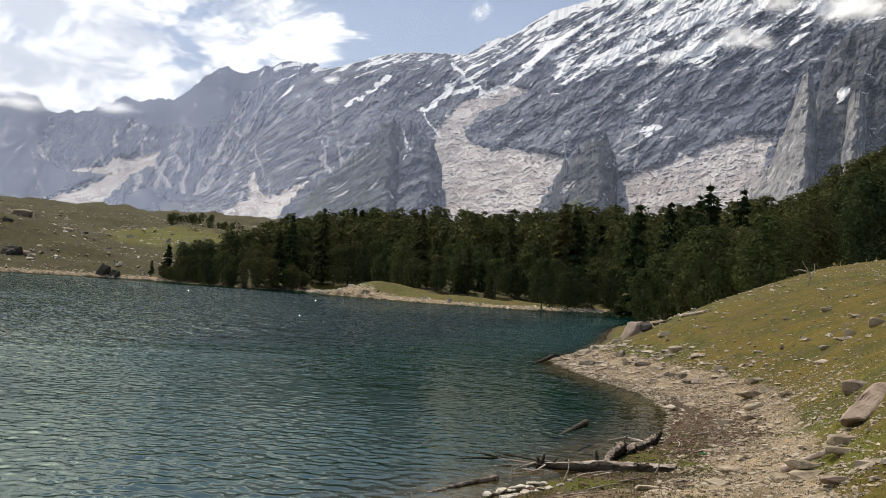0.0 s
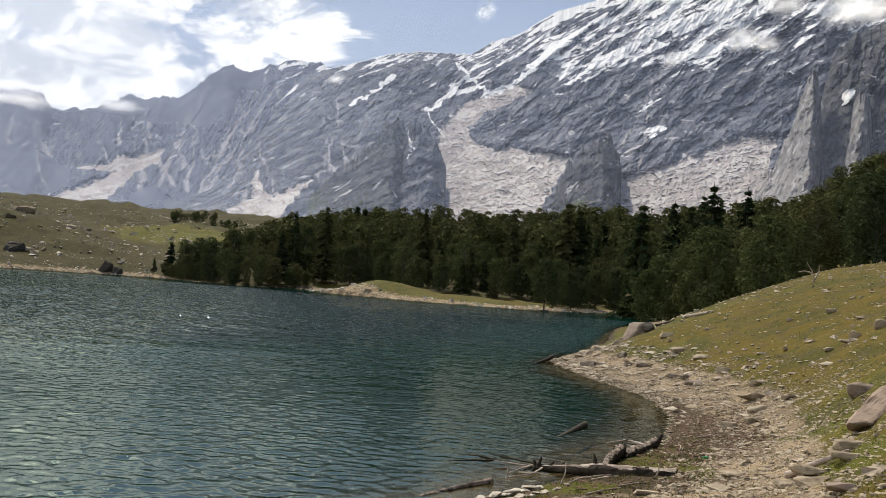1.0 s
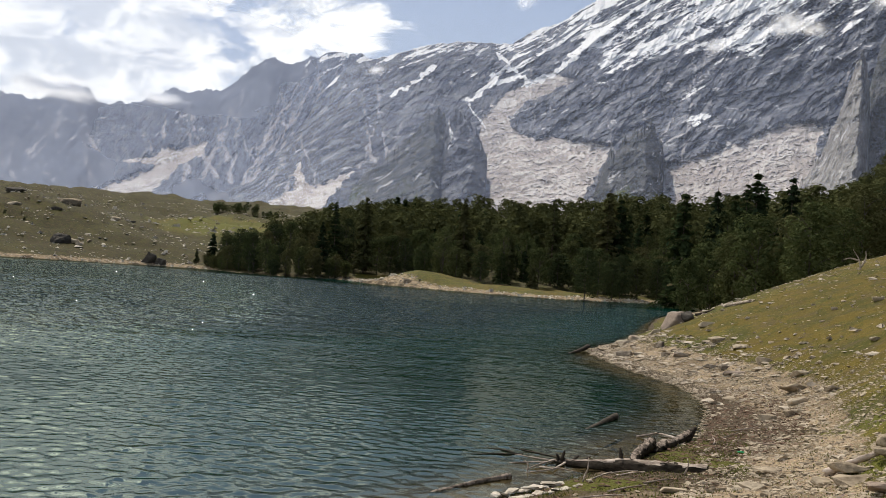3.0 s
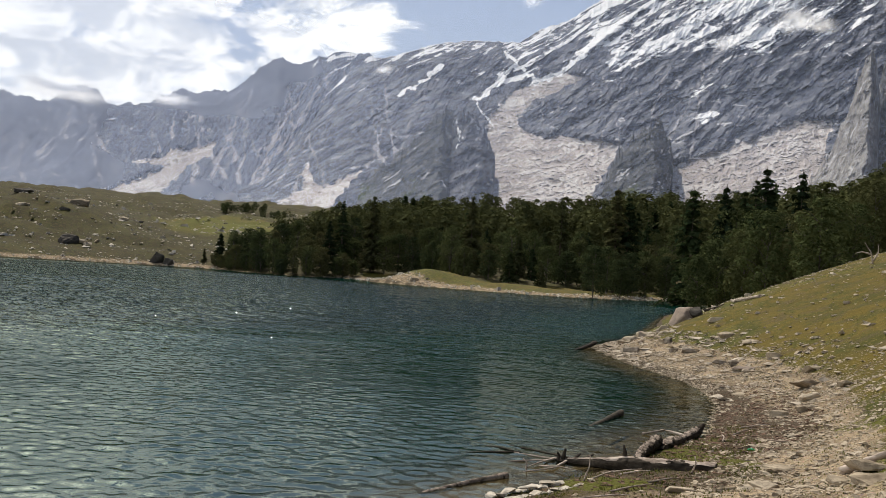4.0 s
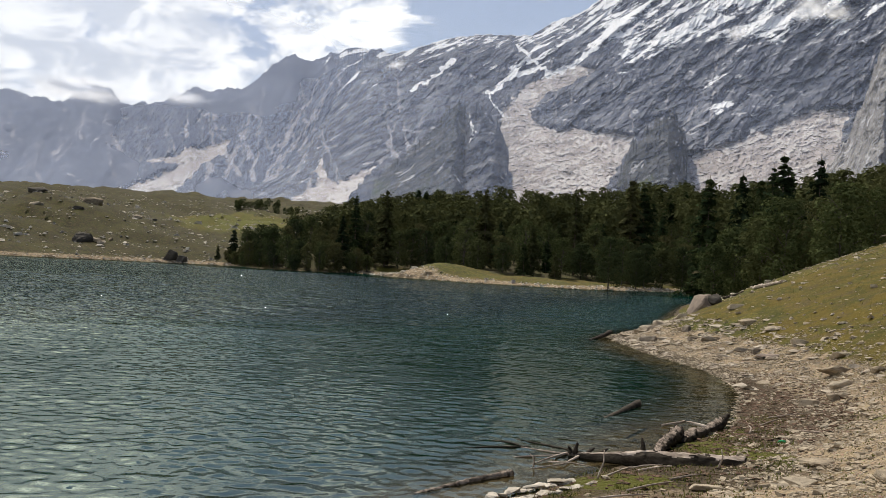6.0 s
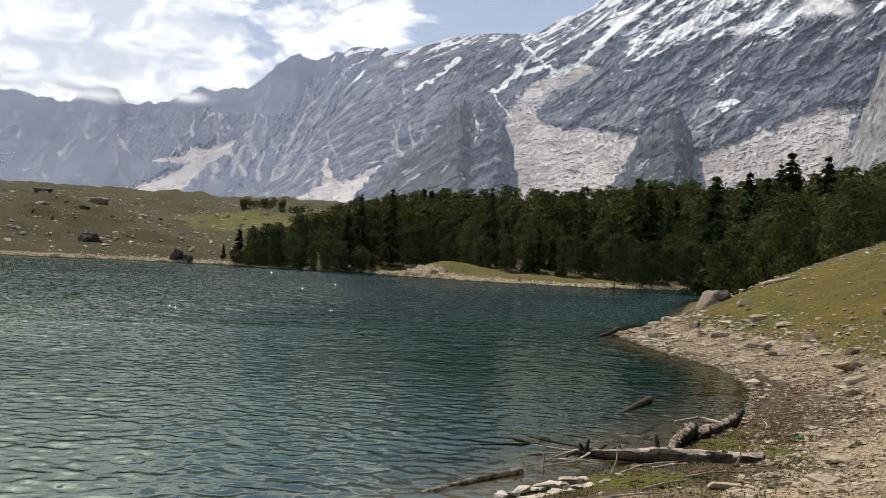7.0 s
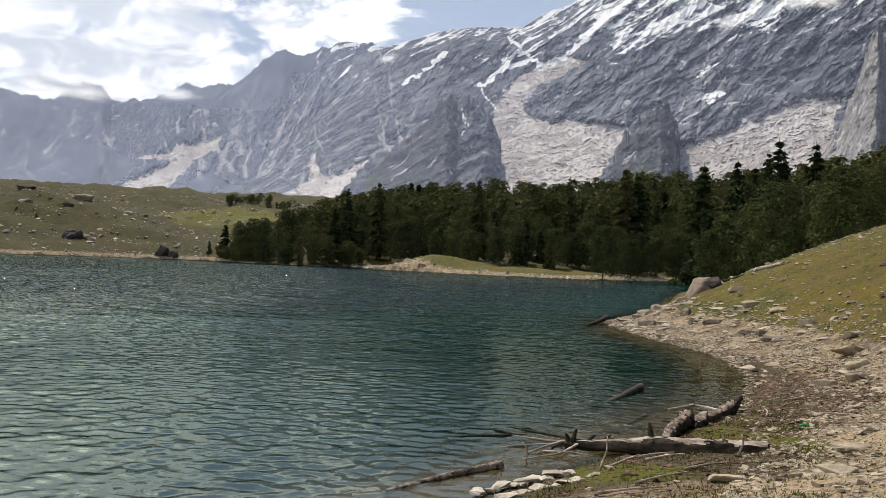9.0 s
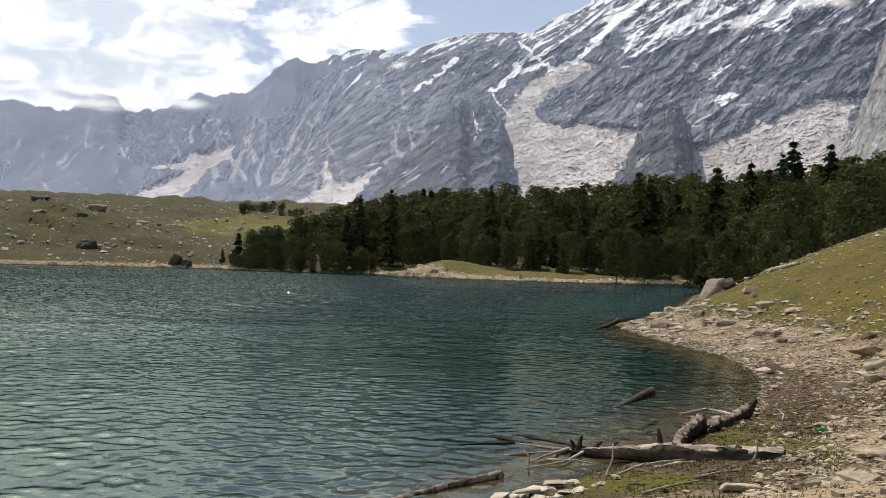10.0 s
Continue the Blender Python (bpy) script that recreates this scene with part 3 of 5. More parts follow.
        wide = 0.03 + 0.05 * chute.uniform() + 0.36 * chute.uniform() * (1 - t) ** 3
        fan = np.maximum(fan, np.clip(1.2 - np.abs(X - mid) / wide, 0, 1) * np.clip(np.minimum(Y - low, high - Y) * 3, 0, 1) * chute.uniform(0.6, 1.1))
    for wide, P in paths:
        snow = np.maximum(snow, np.clip(1.1 - np.abs(line_side(list(P), X, Y) + wob * 0.8) / wide, 0, 0.74))
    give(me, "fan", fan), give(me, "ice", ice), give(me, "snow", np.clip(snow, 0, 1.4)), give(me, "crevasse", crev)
    give(me, "green", np.clip(green * (1.2 - (Y - base) / 5.0) + (fbm(X, Y, seed + 70, 4) - 0.5), 0, 1) * (green > 0))
    return tagged(new(name, me), label, "mountain", kind="structure")


FAR_CREST = [(-33, 8.3), (-27.2, 8.4), (-25.5, 8.4), (-23.8, 8.2), (-22.6, 8.1), (-22.1, 8.8), (-21.2, 9.2), (-20.2, 9.0), (-19.7, 8.3),
             (-18.1, 8.5), (-16.6, 9.0), (-15.7, 9.7), (-14.7, 9.5), (-13.8, 9.8), (-13.0, 9.75), (-12.2, 10.4), (-11.3, 11.35), (-10.2, 12.1),
             (-9.2, 11.7), (-8.4, 12.0), (-7.8, 12.25), (-6.5, 12.75), (-5, 12.7), (-3, 12.3)]
MASSIF_CREST = [(-16.2, 2.6), (-15.3, 3.5), (-13.1, 5.0), (-11, 6.6), (-8.1, 9.1), (-6.2, 11.4), (-5.3, 12.2), (-3.6, 12.7), (-0.9, 13.6), (0.8, 13.9),
                (2.5, 13.95), (4.2, 14.0), (5.5, 14.9), (6.8, 15.25), (8.1, 16.1), (9.1, 16.7), (11.4, 17.4), (14.6, 18.5), (19.2, 19.5),
                (24.1, 19.8), (32, 19.6)]
SPUR_A = [(-6.6, 2.8), (-5.6, 4.05), (-4.4, 5.6), (-2.5, 7.25), (-1.2, 8.7), (-0.5, 9.8), (-0.2, 9.95), (0.3, 9.7), (0.6, 8.6), (0.8, 6.0), (0.9, 3.0)]
SPUR_C = [(-0.3, 3.0), (0.0, 6.5), (0.35, 8.9), (0.7, 9.6), (1.3, 9.8), (2.2, 9.2), (2.75, 8.1), (3.1, 7.1), (3.15, 5.8), (3.1, 4.2), (3.3, 3.0)]
SPUR_B = [(7.0, 3.4), (8.1, 4.6), (9.4, 5.7), (10.0, 6.5), (10.4, 7.9), (10.8, 8.1), (11.2, 9.0), (11.7, 9.3), (12.4, 9.6), (12.9, 9.5), (13.3, 8.9), (13.55, 8.0), (13.7, 6.0), (13.9, 4.4), (14.2, 3.0)]
CLIFF = [(22.6, 4.0), (23.6, 7.5), (24.4, 11.0), (24.8, 13.6), (25.2, 14.7), (26.0, 15.5), (27.9, 16.2), (32, 16.8)]
PINNACLE = [(19.6, 5.0), (21.0, 6.3), (22.1, 8.0), (22.8, 9.9), (23.2, 11.2), (23.5, 12.4), (23.75, 13.4), (24.03, 13.95), (24.3, 13.1), (24.5, 11.8), (24.62, 10.4), (24.75, 8.5), (24.9, 6.5), (25.1, 4.0)]
RIB = [(24.6, 5.0), (25.2, 7.6), (25.7, 9.0), (26.1, 10.6), (26.2, 11.6), (26.5, 12.4), (27.0, 12.1), (27.3, 10.8), (27.8, 9.8), (28.6, 9.4), (30, 9.5), (32, 9.0)]
GLACIER = [(6.9, 12.5), (5.4, 11.9), (3.9, 11.0), (3.2, 10.3), (2.5, 9.3), (2.6, 8.1), (2.6, 3.0), (8.6, 3.0), (9.3, 6.0), (10.0, 7.2), (10.5, 8.3),
           (9.1, 8.4), (7.0, 8.7), (5.7, 8.5), (4.4, 9.0), (4.3, 9.7), (5.2, 10.6), (6.8, 11.4), (8.0, 12.0)]
DEBRIS = [(13.5, 7.2), (15.9, 8.0), (17.8, 8.8), (20.2, 9.9), (22.3, 9.9), (21.9, 8.3), (22.4, 7.0), (22.4, 3), (13.2, 3.0)]
SCREE = [(-8.5, 5.6), (-8.1, 6.0), (-7.7, 5.0), (-7.1, 4.7), (-4.8, 5.9), (-6.0, 4.4), (-7.2, 2.5), (-11.5, 2.5), (-10.0, 3.4), (-8.1, 4.6)]
VALLEY_ICE = [(-16.1, 6.3), (-15.3, 6.1), (-13.6, 6.8), (-13.7, 6.1), (-14.8, 5.4), (-17.0, 3.0), (-17.5, 2), (-22, 2), (-20.2, 3.0), (-17.4, 4.4), (-16.3, 5.1), (-18.1, 5.2), (-16.3, 5.7)]
SNOW_PATCH = [(14.2, 11.4), (15.0, 12.2), (15.6, 11.8), (14.6, 11.3)]
SNOW_LOW = [(14.7, 10.0), (15.3, 10.5), (16.0, 10.4), (15.4, 9.7)]
SNOW_LAMBDA = [(2.6, 10.8), (3.1, 12.2), (3.8, 12.3), (4.9, 11.9), (4.0, 11.5), (3.4, 11.5)]
SNOW_TOP = [(6.0, 14.6), (9.1, 16.1), (11.4, 17.5), (18.2, 18.6), (22.5, 18.0), (21.0, 15.0), (18.3, 13.4), (16.1, 13.9), (12.6, 13.4), (9.6, 12.2), (9.5, 13.4)]
SNOW_CLIFF = [(25.4, 12.2), (26.4, 12.8), (26.3, 11.9), (25.6, 11.3)]

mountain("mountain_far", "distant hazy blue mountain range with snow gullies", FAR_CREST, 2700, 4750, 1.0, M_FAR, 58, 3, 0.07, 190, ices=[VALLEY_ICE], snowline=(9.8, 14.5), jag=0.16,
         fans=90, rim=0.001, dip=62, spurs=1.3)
mountain("mountain_massif", "huge grey rock massif with glaciers and snowfields", MASSIF_CREST, 1800, 4300, 1.5, M_MASSIF, 85, 13, 0.058, 320,
         ices=[GLACIER, DEBRIS, SCREE], snows=[SNOW_PATCH, SNOW_LOW, SNOW_TOP, SNOW_LAMBDA], snowline=(8.9, 16.2), jag=0.08, fans=26, calm=0.5, rim=0.005,
         paths=[(0.16, [(1.6, 10.55), (2.3, 9.7), (2.8, 9.1)]), (0.2, [(1.7, 10.55), (2.4, 11.0), (3.2, 12.1), (4.0, 12.7)]), (0.3, [(5.2, 11.7), (6.8, 12.4), (7.9, 13.4), (8.7, 14.3), (9.7, 14.8)]),
                (0.22, [(5.2, 11.9), (4.0, 12.7), (3.3, 13.4)]), (0.3, [(-12.2, 7.6), (-11.2, 8.3), (-9.8, 9.4)]), (0.22, [(-2.9, 10.55), (-1.75, 11.3), (-0.5, 12.4)])])
# Dark rock and the strong green cast also hold this face's shade.
mountain("mountain_spur", "rock spur darkened for its shade, with green lower slopes", SPUR_A, 1600, 2450, 1.5, M_SPUR, 48, 23, 0.045, 150, snowline=(30, 31), green=0.6, jag=0.5, keel=(-0.4, 0.2, 25, 260))
mountain("mountain_spur.001", "slanted grey rock buttress at the glacier's edge", SPUR_C, 1720, 2550, 1.5, M_MASSIF, 48, 63, 0.045, 150, snowline=(30, 31), green=0.1, jag=0.5, keel=(1.2, 2.9, 20, 120),
         paths=[(0.07, [(0.6, 9.2), (0.95, 8.3), (0.75, 7.5)])])
mountain("mountain_spur.002", "dark rocky buttress with grassy flank beside glacier", SPUR_B, 1600, 2450, 1.5, M_SPUR, 60, 33, 0.045, 150, snowline=(30, 31), green=0.95, jag=0.8, keel=(12.3, 12.9, 40, 190))
mountain("mountain_cliff", "jagged grey rock cliff, darkened for the massif's shade", CLIFF, 1500, 2700, 1.5, M_SPUR, 85, 43, 0.055, 200, snows=[SNOW_CLIFF], snowline=(15, 30), green=0.1, jag=0.25, dip=68, spurs=1.2)
mountain("mountain_pinnacle", "pale grey rock pinnacle before the cliff", PINNACLE, 1400, 2300, 1.5, M_PINNACLE, 62, 53, 0.045, 190, snowline=(20, 30), green=0.1, jag=0.5, dip=66, spurs=1.0, keel=(24.0, 24.1, 50, 200))
mountain("mountain_rib", "steep pale rock rib below the cliff", RIB, 1380, 2200, 1.5, M_PINNACLE, 62, 73, 0.05, 150, snowline=(20, 30), green=0.25, jag=0.5, dip=70, spurs=1.0, keel=(26.6, 26.2, 50, 80))


# ---- translucent sheet for the air's haze ----
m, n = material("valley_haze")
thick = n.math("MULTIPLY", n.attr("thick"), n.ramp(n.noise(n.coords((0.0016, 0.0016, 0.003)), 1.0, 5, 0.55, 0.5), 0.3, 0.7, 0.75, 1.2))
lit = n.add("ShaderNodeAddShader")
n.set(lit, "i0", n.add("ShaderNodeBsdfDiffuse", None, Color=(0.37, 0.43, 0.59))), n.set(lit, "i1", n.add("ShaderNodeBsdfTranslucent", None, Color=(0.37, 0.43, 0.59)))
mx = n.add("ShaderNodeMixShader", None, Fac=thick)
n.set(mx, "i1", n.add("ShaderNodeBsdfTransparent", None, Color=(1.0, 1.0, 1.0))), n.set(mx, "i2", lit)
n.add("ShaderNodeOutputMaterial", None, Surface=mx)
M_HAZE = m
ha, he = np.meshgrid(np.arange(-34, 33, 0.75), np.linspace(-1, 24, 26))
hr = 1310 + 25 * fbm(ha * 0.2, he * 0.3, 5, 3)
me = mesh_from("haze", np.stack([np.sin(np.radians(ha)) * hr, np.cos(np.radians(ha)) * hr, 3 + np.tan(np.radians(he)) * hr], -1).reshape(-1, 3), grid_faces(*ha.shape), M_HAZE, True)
# How strongly the added sheet veils the view, by bearing and height.
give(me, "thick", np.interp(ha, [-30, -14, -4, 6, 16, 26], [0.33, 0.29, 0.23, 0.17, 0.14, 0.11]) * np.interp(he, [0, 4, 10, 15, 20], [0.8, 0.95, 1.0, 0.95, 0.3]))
haze = tagged(new("haze", me), "thin translucent sheet standing in for aerial haze before the mountains", "haze", kind="stuff")
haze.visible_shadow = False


# ---- trees ----
def part(name, me, parent, label=""):
    ob = new(name, me)
    ob.parent = parent
    return tagged(ob, label)


def tube(V, F, pts, rads, sides=6):
    """Adds a tapered round bar along pts to the lists V and F."""
    base = len(V)
    for i, (p, r) in enumerate(zip(pts, rads)):
        p = Vector(p)
        q = Vector(pts[min(i + 1, len(pts) - 1)]) - Vector(pts[max(i - 1, 0)])
        q.normalize()
        a = q.orthogonal().normalized() if abs(q.z) < 0.98 else Vector((1, 0, 0))
        b = q.cross(a).normalized()
        a = b.cross(q)
        for k in range(sides):
            t = 2 * math.pi * k / sides
            V.append(p + a * (math.cos(t) * r) + b * (math.sin(t) * r))
    for i in range(len(pts) - 1):
        for k in range(sides):
            m = (k + 1) % sides
            F.append((base + i * sides + k, base + i * sides + m, base + (i + 1) * sides + m, base + (i + 1) * sides + k))


def leaf_cards(rng, C, N, size, flat=0.55):
    """Bent four-cornered leaf sprays at the places C, turned roughly to N."""
    n = len(C)
    N = N + rng.normal(0, flat, N.shape)
    N /= np.linalg.norm(N, axis=1)[:, None] + 1e-9
    T = np.cross(N, rng.normal(0, 1, N.shape))
    T /= np.linalg.norm(T, axis=1)[:, None] + 1e-9
    B = np.cross(N, T)
    s = size * rng.uniform(0.55, 1.25, (n, 1))
    w = s * rng.uniform(0.4, 0.75, (n, 1))
    V = np.stack([C - T * s * 0.5, C + B * w * 0.5 + N * s * 0.12, C + T * s * 0.5, C - B * w * 0.5 + N * s * 0.12], 1).reshape(-1, 3)
    return V, np.arange(4 * n).reshape(n, 4)


def birch(seed, height, wide, leaves, size):
    """A birch: forked trunk with limbs, and a crown of leaf sprays in clumps with gaps."""
    rng = np.random.default_rng(seed)
    root = new("birch_tree")
    V, F, ends = [], [], []
    for stem in range(rng.integers(1, 4)):
        lean = rng.uniform(-0.07, 0.07, 2) * height * (0.6 + stem * 0.6)
        pts = [(lean[0] * t * t + rng.normal(0, 0.05), lean[1] * t * t + rng.normal(0, 0.05), height * 0.9 * t - 0.3 * (t == 0)) for t in np.linspace(0, 1, 7)]
        tube(V, F, pts, [height * 0.012 * (1.15 - t) for t in np.linspace(0, 1, 7)])
        for k in range(7):
            t = rng.uniform(0.25, 0.85)
            i = min(int(t * 6), 5)
            p0 = Vector(pts[i]).lerp(Vector(pts[i + 1]), t * 6 - i)
            a, length = rng.uniform(0, 6.28), wide * rng.uniform(0.5, 1.0) * (1.15 - t * 0.6)
            p1 = p0 + Vector((math.cos(a) * length * 0.55, math.sin(a) * length * 0.55, length * 0.45))
            p2 = p0 + Vector((math.cos(a) * length, math.sin(a) * length, length * 0.6))
            tube(V, F, [p0, p1, p2], [height * 0.006, height * 0.004, height * 0.0015], 4)
            ends += [p1, p2]
        ends.append(Vector(pts[-1]))
    part("trunk", mesh_from("birch_trunk", np.array([tuple(v) for v in V]), F, M_BIRCH, True), root)
    centres, girth = [], []
    count = 15
    for k in range(count):
        z = 0.13 + 0.75 * (k + rng.uniform(-0.4, 0.4)) / (count - 1)
        belly = math.sqrt(max(0.05, 1 - ((z - 0.5) / 0.46) ** 2))
        a = k * 2.4 + rng.uniform(-0.5, 0.5)
        rr = wide * 0.62 * belly * rng.uniform(0.55, 1.0)
        centres.append((math.cos(a) * rr, math.sin(a) * rr, height * z)), girth.append(wide * rng.uniform(0.24, 0.42))
    centres += [tuple(e) for e in ends[-3:]] + [(0, 0, height * 0.9)]
    girth += [wide * 0.25] * (len(centres) - count)
    centres, girth = np.array(centres), np.array(girth)
    pick = rng.choice(len(centres), leaves, p=girth ** 2 / (girth ** 2).sum())
    N = rng.normal(0, 1, (leaves, 3)) + np.array([0, 0, 0.45])
    N /= np.linalg.norm(N, axis=1)[:, None]
    C = centres[pick] + N * girth[pick][:, None] * rng.uniform(0.7, 1.08, (leaves, 1)) * np.array([1, 1, 0.85])
    loose = rng.uniform(0, 1, leaves) < 0.10
    C[loose] += rng.normal(0, wide * 0.12, (int(loose.sum()), 3))
    C[:, 2] = np.clip(C[:, 2], height * 0.03, height * 1.04)
    LV, LF = leaf_cards(rng, C, N * 0.75 + np.array([0, 0, 0.5]), size, 0.2)
    part("crown", mesh_from("birch_crown", LV, LF, M_LEAF), root)
    return root


def fir(seed, height, wide, sprays, size):
    """A fir: straight trunk, whorls of drooping boughs of needle sprays."""
    rng = np.random.default_rng(seed)
    root = new("fir_tree")
    V, F = [], []
    tube(V, F, [(0, 0, -0.3), (0, 0, height * 0.5), (0, 0, height)], [height * 0.016, height * 0.009, 0.02])
    C, N = [], []
    levels = int(height * 1.7)
    for k in range(levels):
        t = (k + rng.uniform(-0.3, 0.3)) / levels
        z = height * (0.08 + 0.9 * t)
        for j in range(7):
            a = rng.uniform(0, 6.28)
            L = wide * (1.03 - t) ** 0.8 * rng.uniform(0.55, 1.1)
            tip = (math.cos(a) * L, math.sin(a) * L, z - L * 0.22)
            if j < 3:
                tube(V, F, [(0, 0, z), tip], [0.035, 0.008], 3)
            m = max(2, int(sprays * L / (levels * 7 * wide * 0.45)))
            q = rng.uniform(0.12, 1.0, m)
            for f in q:
                C.append((math.cos(a) * L * f + rng.normal(0, 0.12), math.sin(a) * L * f + rng.normal(0, 0.12), z - L * 0.22 * f * f + rng.normal(0, 0.1)))
                N.append((math.cos(a) * 0.5, math.sin(a) * 0.5, 0.9))
    part("trunk", mesh_from("fir_trunk", np.array([tuple(v) for v in V]), F, M_FIRBARK, True), root)
    LV, LF = leaf_cards(rng, np.array(C), np.array(N), size, 0.35)
    part("crown", mesh_from("fir_crown", LV, LF, M_NEEDLE), root)
    return root


BIRCH_LABEL = "leafy dark green birch tree in the lakeside forest"
FIR_LABEL = "tall dark fir tree rising from the forest"
birches = [tagged(birch(100 + k, h, wd, 2200, 0.47), BIRCH_LABEL, "tree", "forest trees") for k, (h, wd) in enumerate([(9, 3.5), (8, 3.3), (10.5, 3.7), (7, 3.2), (11.5, 3.8)])]
near_birches = [tagged(birch(200 + k, h, wd, 3300, 0.42), BIRCH_LABEL, "tree", "forest trees") for k, (h, wd) in enumerate([(10, 3.7), (12, 4.1), (8.5, 3.4)])]
firs = [tagged(fir(300 + k, h, wd * 1.12, 2700, 0.7), FIR_LABEL, "tree", "forest trees") for k, (h, wd) in enumerate([(13, 2.6), (17, 3.2), (9, 2.1)])]
used = set()


def skyline(x, y):
    """Height at (x, y) to which the wood rises there."""
    b = math.degrees(math.atan2(x, y))
    top = np.interp(b, [-14, -6, -3, 2, 9, 12, 16, 19, 20.5, 23.5, 26, 28, 32], [2.7, 3.7, 4.3, 4.65, 5.0, 5.5, 5.6, 6.2, 6.6, 7.2, 8.3, 9.5, 10.8])
    return 3.2 + math.hypot(x, y) * math.tan(math.radians(top))


def plant(kinds, x, y, lo, hi, rng):
    k = kinds[rng.integers(len(kinds))]
    tall = max(v.co.z for v in k.children[0].data.vertices)
    room = (skyline(x, y) - height_at(x, y)) / tall * (1.0 if k.name.startswith("birch") else 1.06)
    scale = min(float(np.clip(rng.normal(0.5 * (lo + hi), 0.2 * (hi - lo)), lo, hi)), room * rng.uniform(0.78, 1.08))
    m = pose(x, y, height_at(x, y) - 0.1, 0, 0, rng.uniform(0, 360))
    ob = k if k.name not in used else copy_thing(k, m)
    if ob is k:
        used.add(k.name)
        k.matrix_basis = m
    ob.scale = (scale, scale, scale * rng.uniform(0.9, 1.12))
    return ob


rng = np.random.default_rng(5)
spots = []


def scatter(count, fx, fy, accept, gap):
    """Places at random, at least gap apart from each other and from all before."""
    out = []
    for _ in range(count * 30):
        if len(out) >= count:
            break
        x, y = rng.uniform(*fx), rng.uniform(*fy)
        if not accept(x, y) or any((x - p) ** 2 + (y - q) ** 2 < gap * gap for p, q in spots):
            continue
        spots.append((x, y)), out.append((x, y))
    return out


def shore_gap(x, y):
    return float(outline_distance(SHORE, np.array([float(x)]), np.array([float(y)]))[0])


def bearing(x, y):
    return math.degrees(math.atan2(x, y))


# the far shore behind the gravel spit
for x, y in scatter(165, (-66, 75), (205, 290), lambda x, y: shore_gap(x, y) > np.interp(x, [-60, -30, -20, 0, 25, 45, 60, 72], [1.5, 0.5, 13, 19, 23, 20, 9, 3]) and x > -58 + (y - 280) * 0.35, 6.2):
    plant(birches if rng.uniform() < 0.88 else firs, x, y, 0.65, 1.3, rng)
# low growth where the wood comes down to the water
for x, y in scatter(34, (-64, -22), (236, 282), lambda x, y: 0.4 < shore_gap(x, y) < 7, 2.4):
    plant(birches, x, y, 0.3, 0.75, rng)
# the wood on the slope beyond the bay
for x, y in scatter(110, (24, 130), (94, 235), lambda x, y: shore_gap(x, y) > 1.5 and 9 < bearing(x, y) < 33 and (y > 120 or x > 34), 5.8):
    plant(near_birches, x, y, 0.65, 1.45, rng)
# firs that stand above the rest
for b, dist, top in ((18.7, 150, 7.2), (18.2, 165, 6.6), (16.6, 170, 6.1), (20.6, 150, 7.0), (10.5, 238, 5.7), (11.2, 240, 5.3), (-3.9, 270, 4.4), (2.0, 250, 4.8), (-5.7, 275, 4.0), (7.3, 245, 5.1), (14.8, 180, 5.9)):
    x, y = math.sin(radians(b)) * dist, math.cos(radians(b)) * dist
    k = firs[int(dist) % 2]
    z = height_at(x, y) - 0.1
    s = (3.2 + dist * math.tan(radians(top)) - z) / (13, 17)[int(dist) % 2]
    copy_thing(k, pose(x, y, z, 0, 0, b * 50)).scale = (s * 0.95, s * 0.95, s)


def woodland(name, label, places, kinds, rng, size=1.0):
    """Far woods that nobody could count, joined."""
    V, F, base = {0: [], 1: []}, {0: [], 1: []}, {0: 0, 1: 0}
    root = new(name)
    src = []
    for k in kinds:
        for c in k.children:
            if c.name.startswith("crown"):
                co = np.empty(len(c.data.vertices) * 3, dtype=np.float32)
                c.data.vertices.foreach_get("co", co)
                src.append((co.reshape(-1, 4, 3), 1 if k.name.startswith("fir") else 0))
    for x, y in places:
        co, kind = src[rng.integers(len(src))]
        co = co[rng.permutation(len(co))[: len(co) // 5]]
        a, s = rng.uniform(0, 6.28), size * rng.uniform(0.75, 1.3)
        if size == 1.0:
            s = float(np.clip((skyline(x, y) - height_at(x, y)) / co[:, :, 2].max() * rng.uniform(0.66, 1.1), 0.5, 2.0))
        centre = co.mean(1, keepdims=True)
        q = (centre + (co - centre) * 1.9).reshape(-1, 3) * s
        R = np.array([[math.cos(a), -math.sin(a), 0], [math.sin(a), math.cos(a), 0], [0, 0, 1]])
        q = q @ R.T + np.array([x, y, height_at(x, y)])
        V[kind].append(q), F[kind].append(np.arange(len(q)).reshape(-1, 4) + base[kind])
        base[kind] += len(q)
    for kind, mat, nm in ((0, M_LEAF, "birch_crowns"), (1, M_NEEDLE, "fir_crowns")):
        if V[kind]:
            tagged(part(nm, mesh_from(nm, np.concatenate(V[kind]), np.concatenate(F[kind]), mat), root), kind="stuff")
    return tagged(root, label, "forest", kind="stuff")


far_spots = scatter(330, (-75, 150), (285, 430), lambda x, y: x > -56 + (y - 290) * 0.25 and bearing(x, y) < 25, 4.2)
far_spots += scatter(120, (70, 190), (150, 330), lambda x, y: 20 < bearing(x, y) < 34, 4.5)
woodland("far_forest", "dense dark mixed forest on the slopes behind the lake", far_spots, birches * 3 + firs[:1], rng)


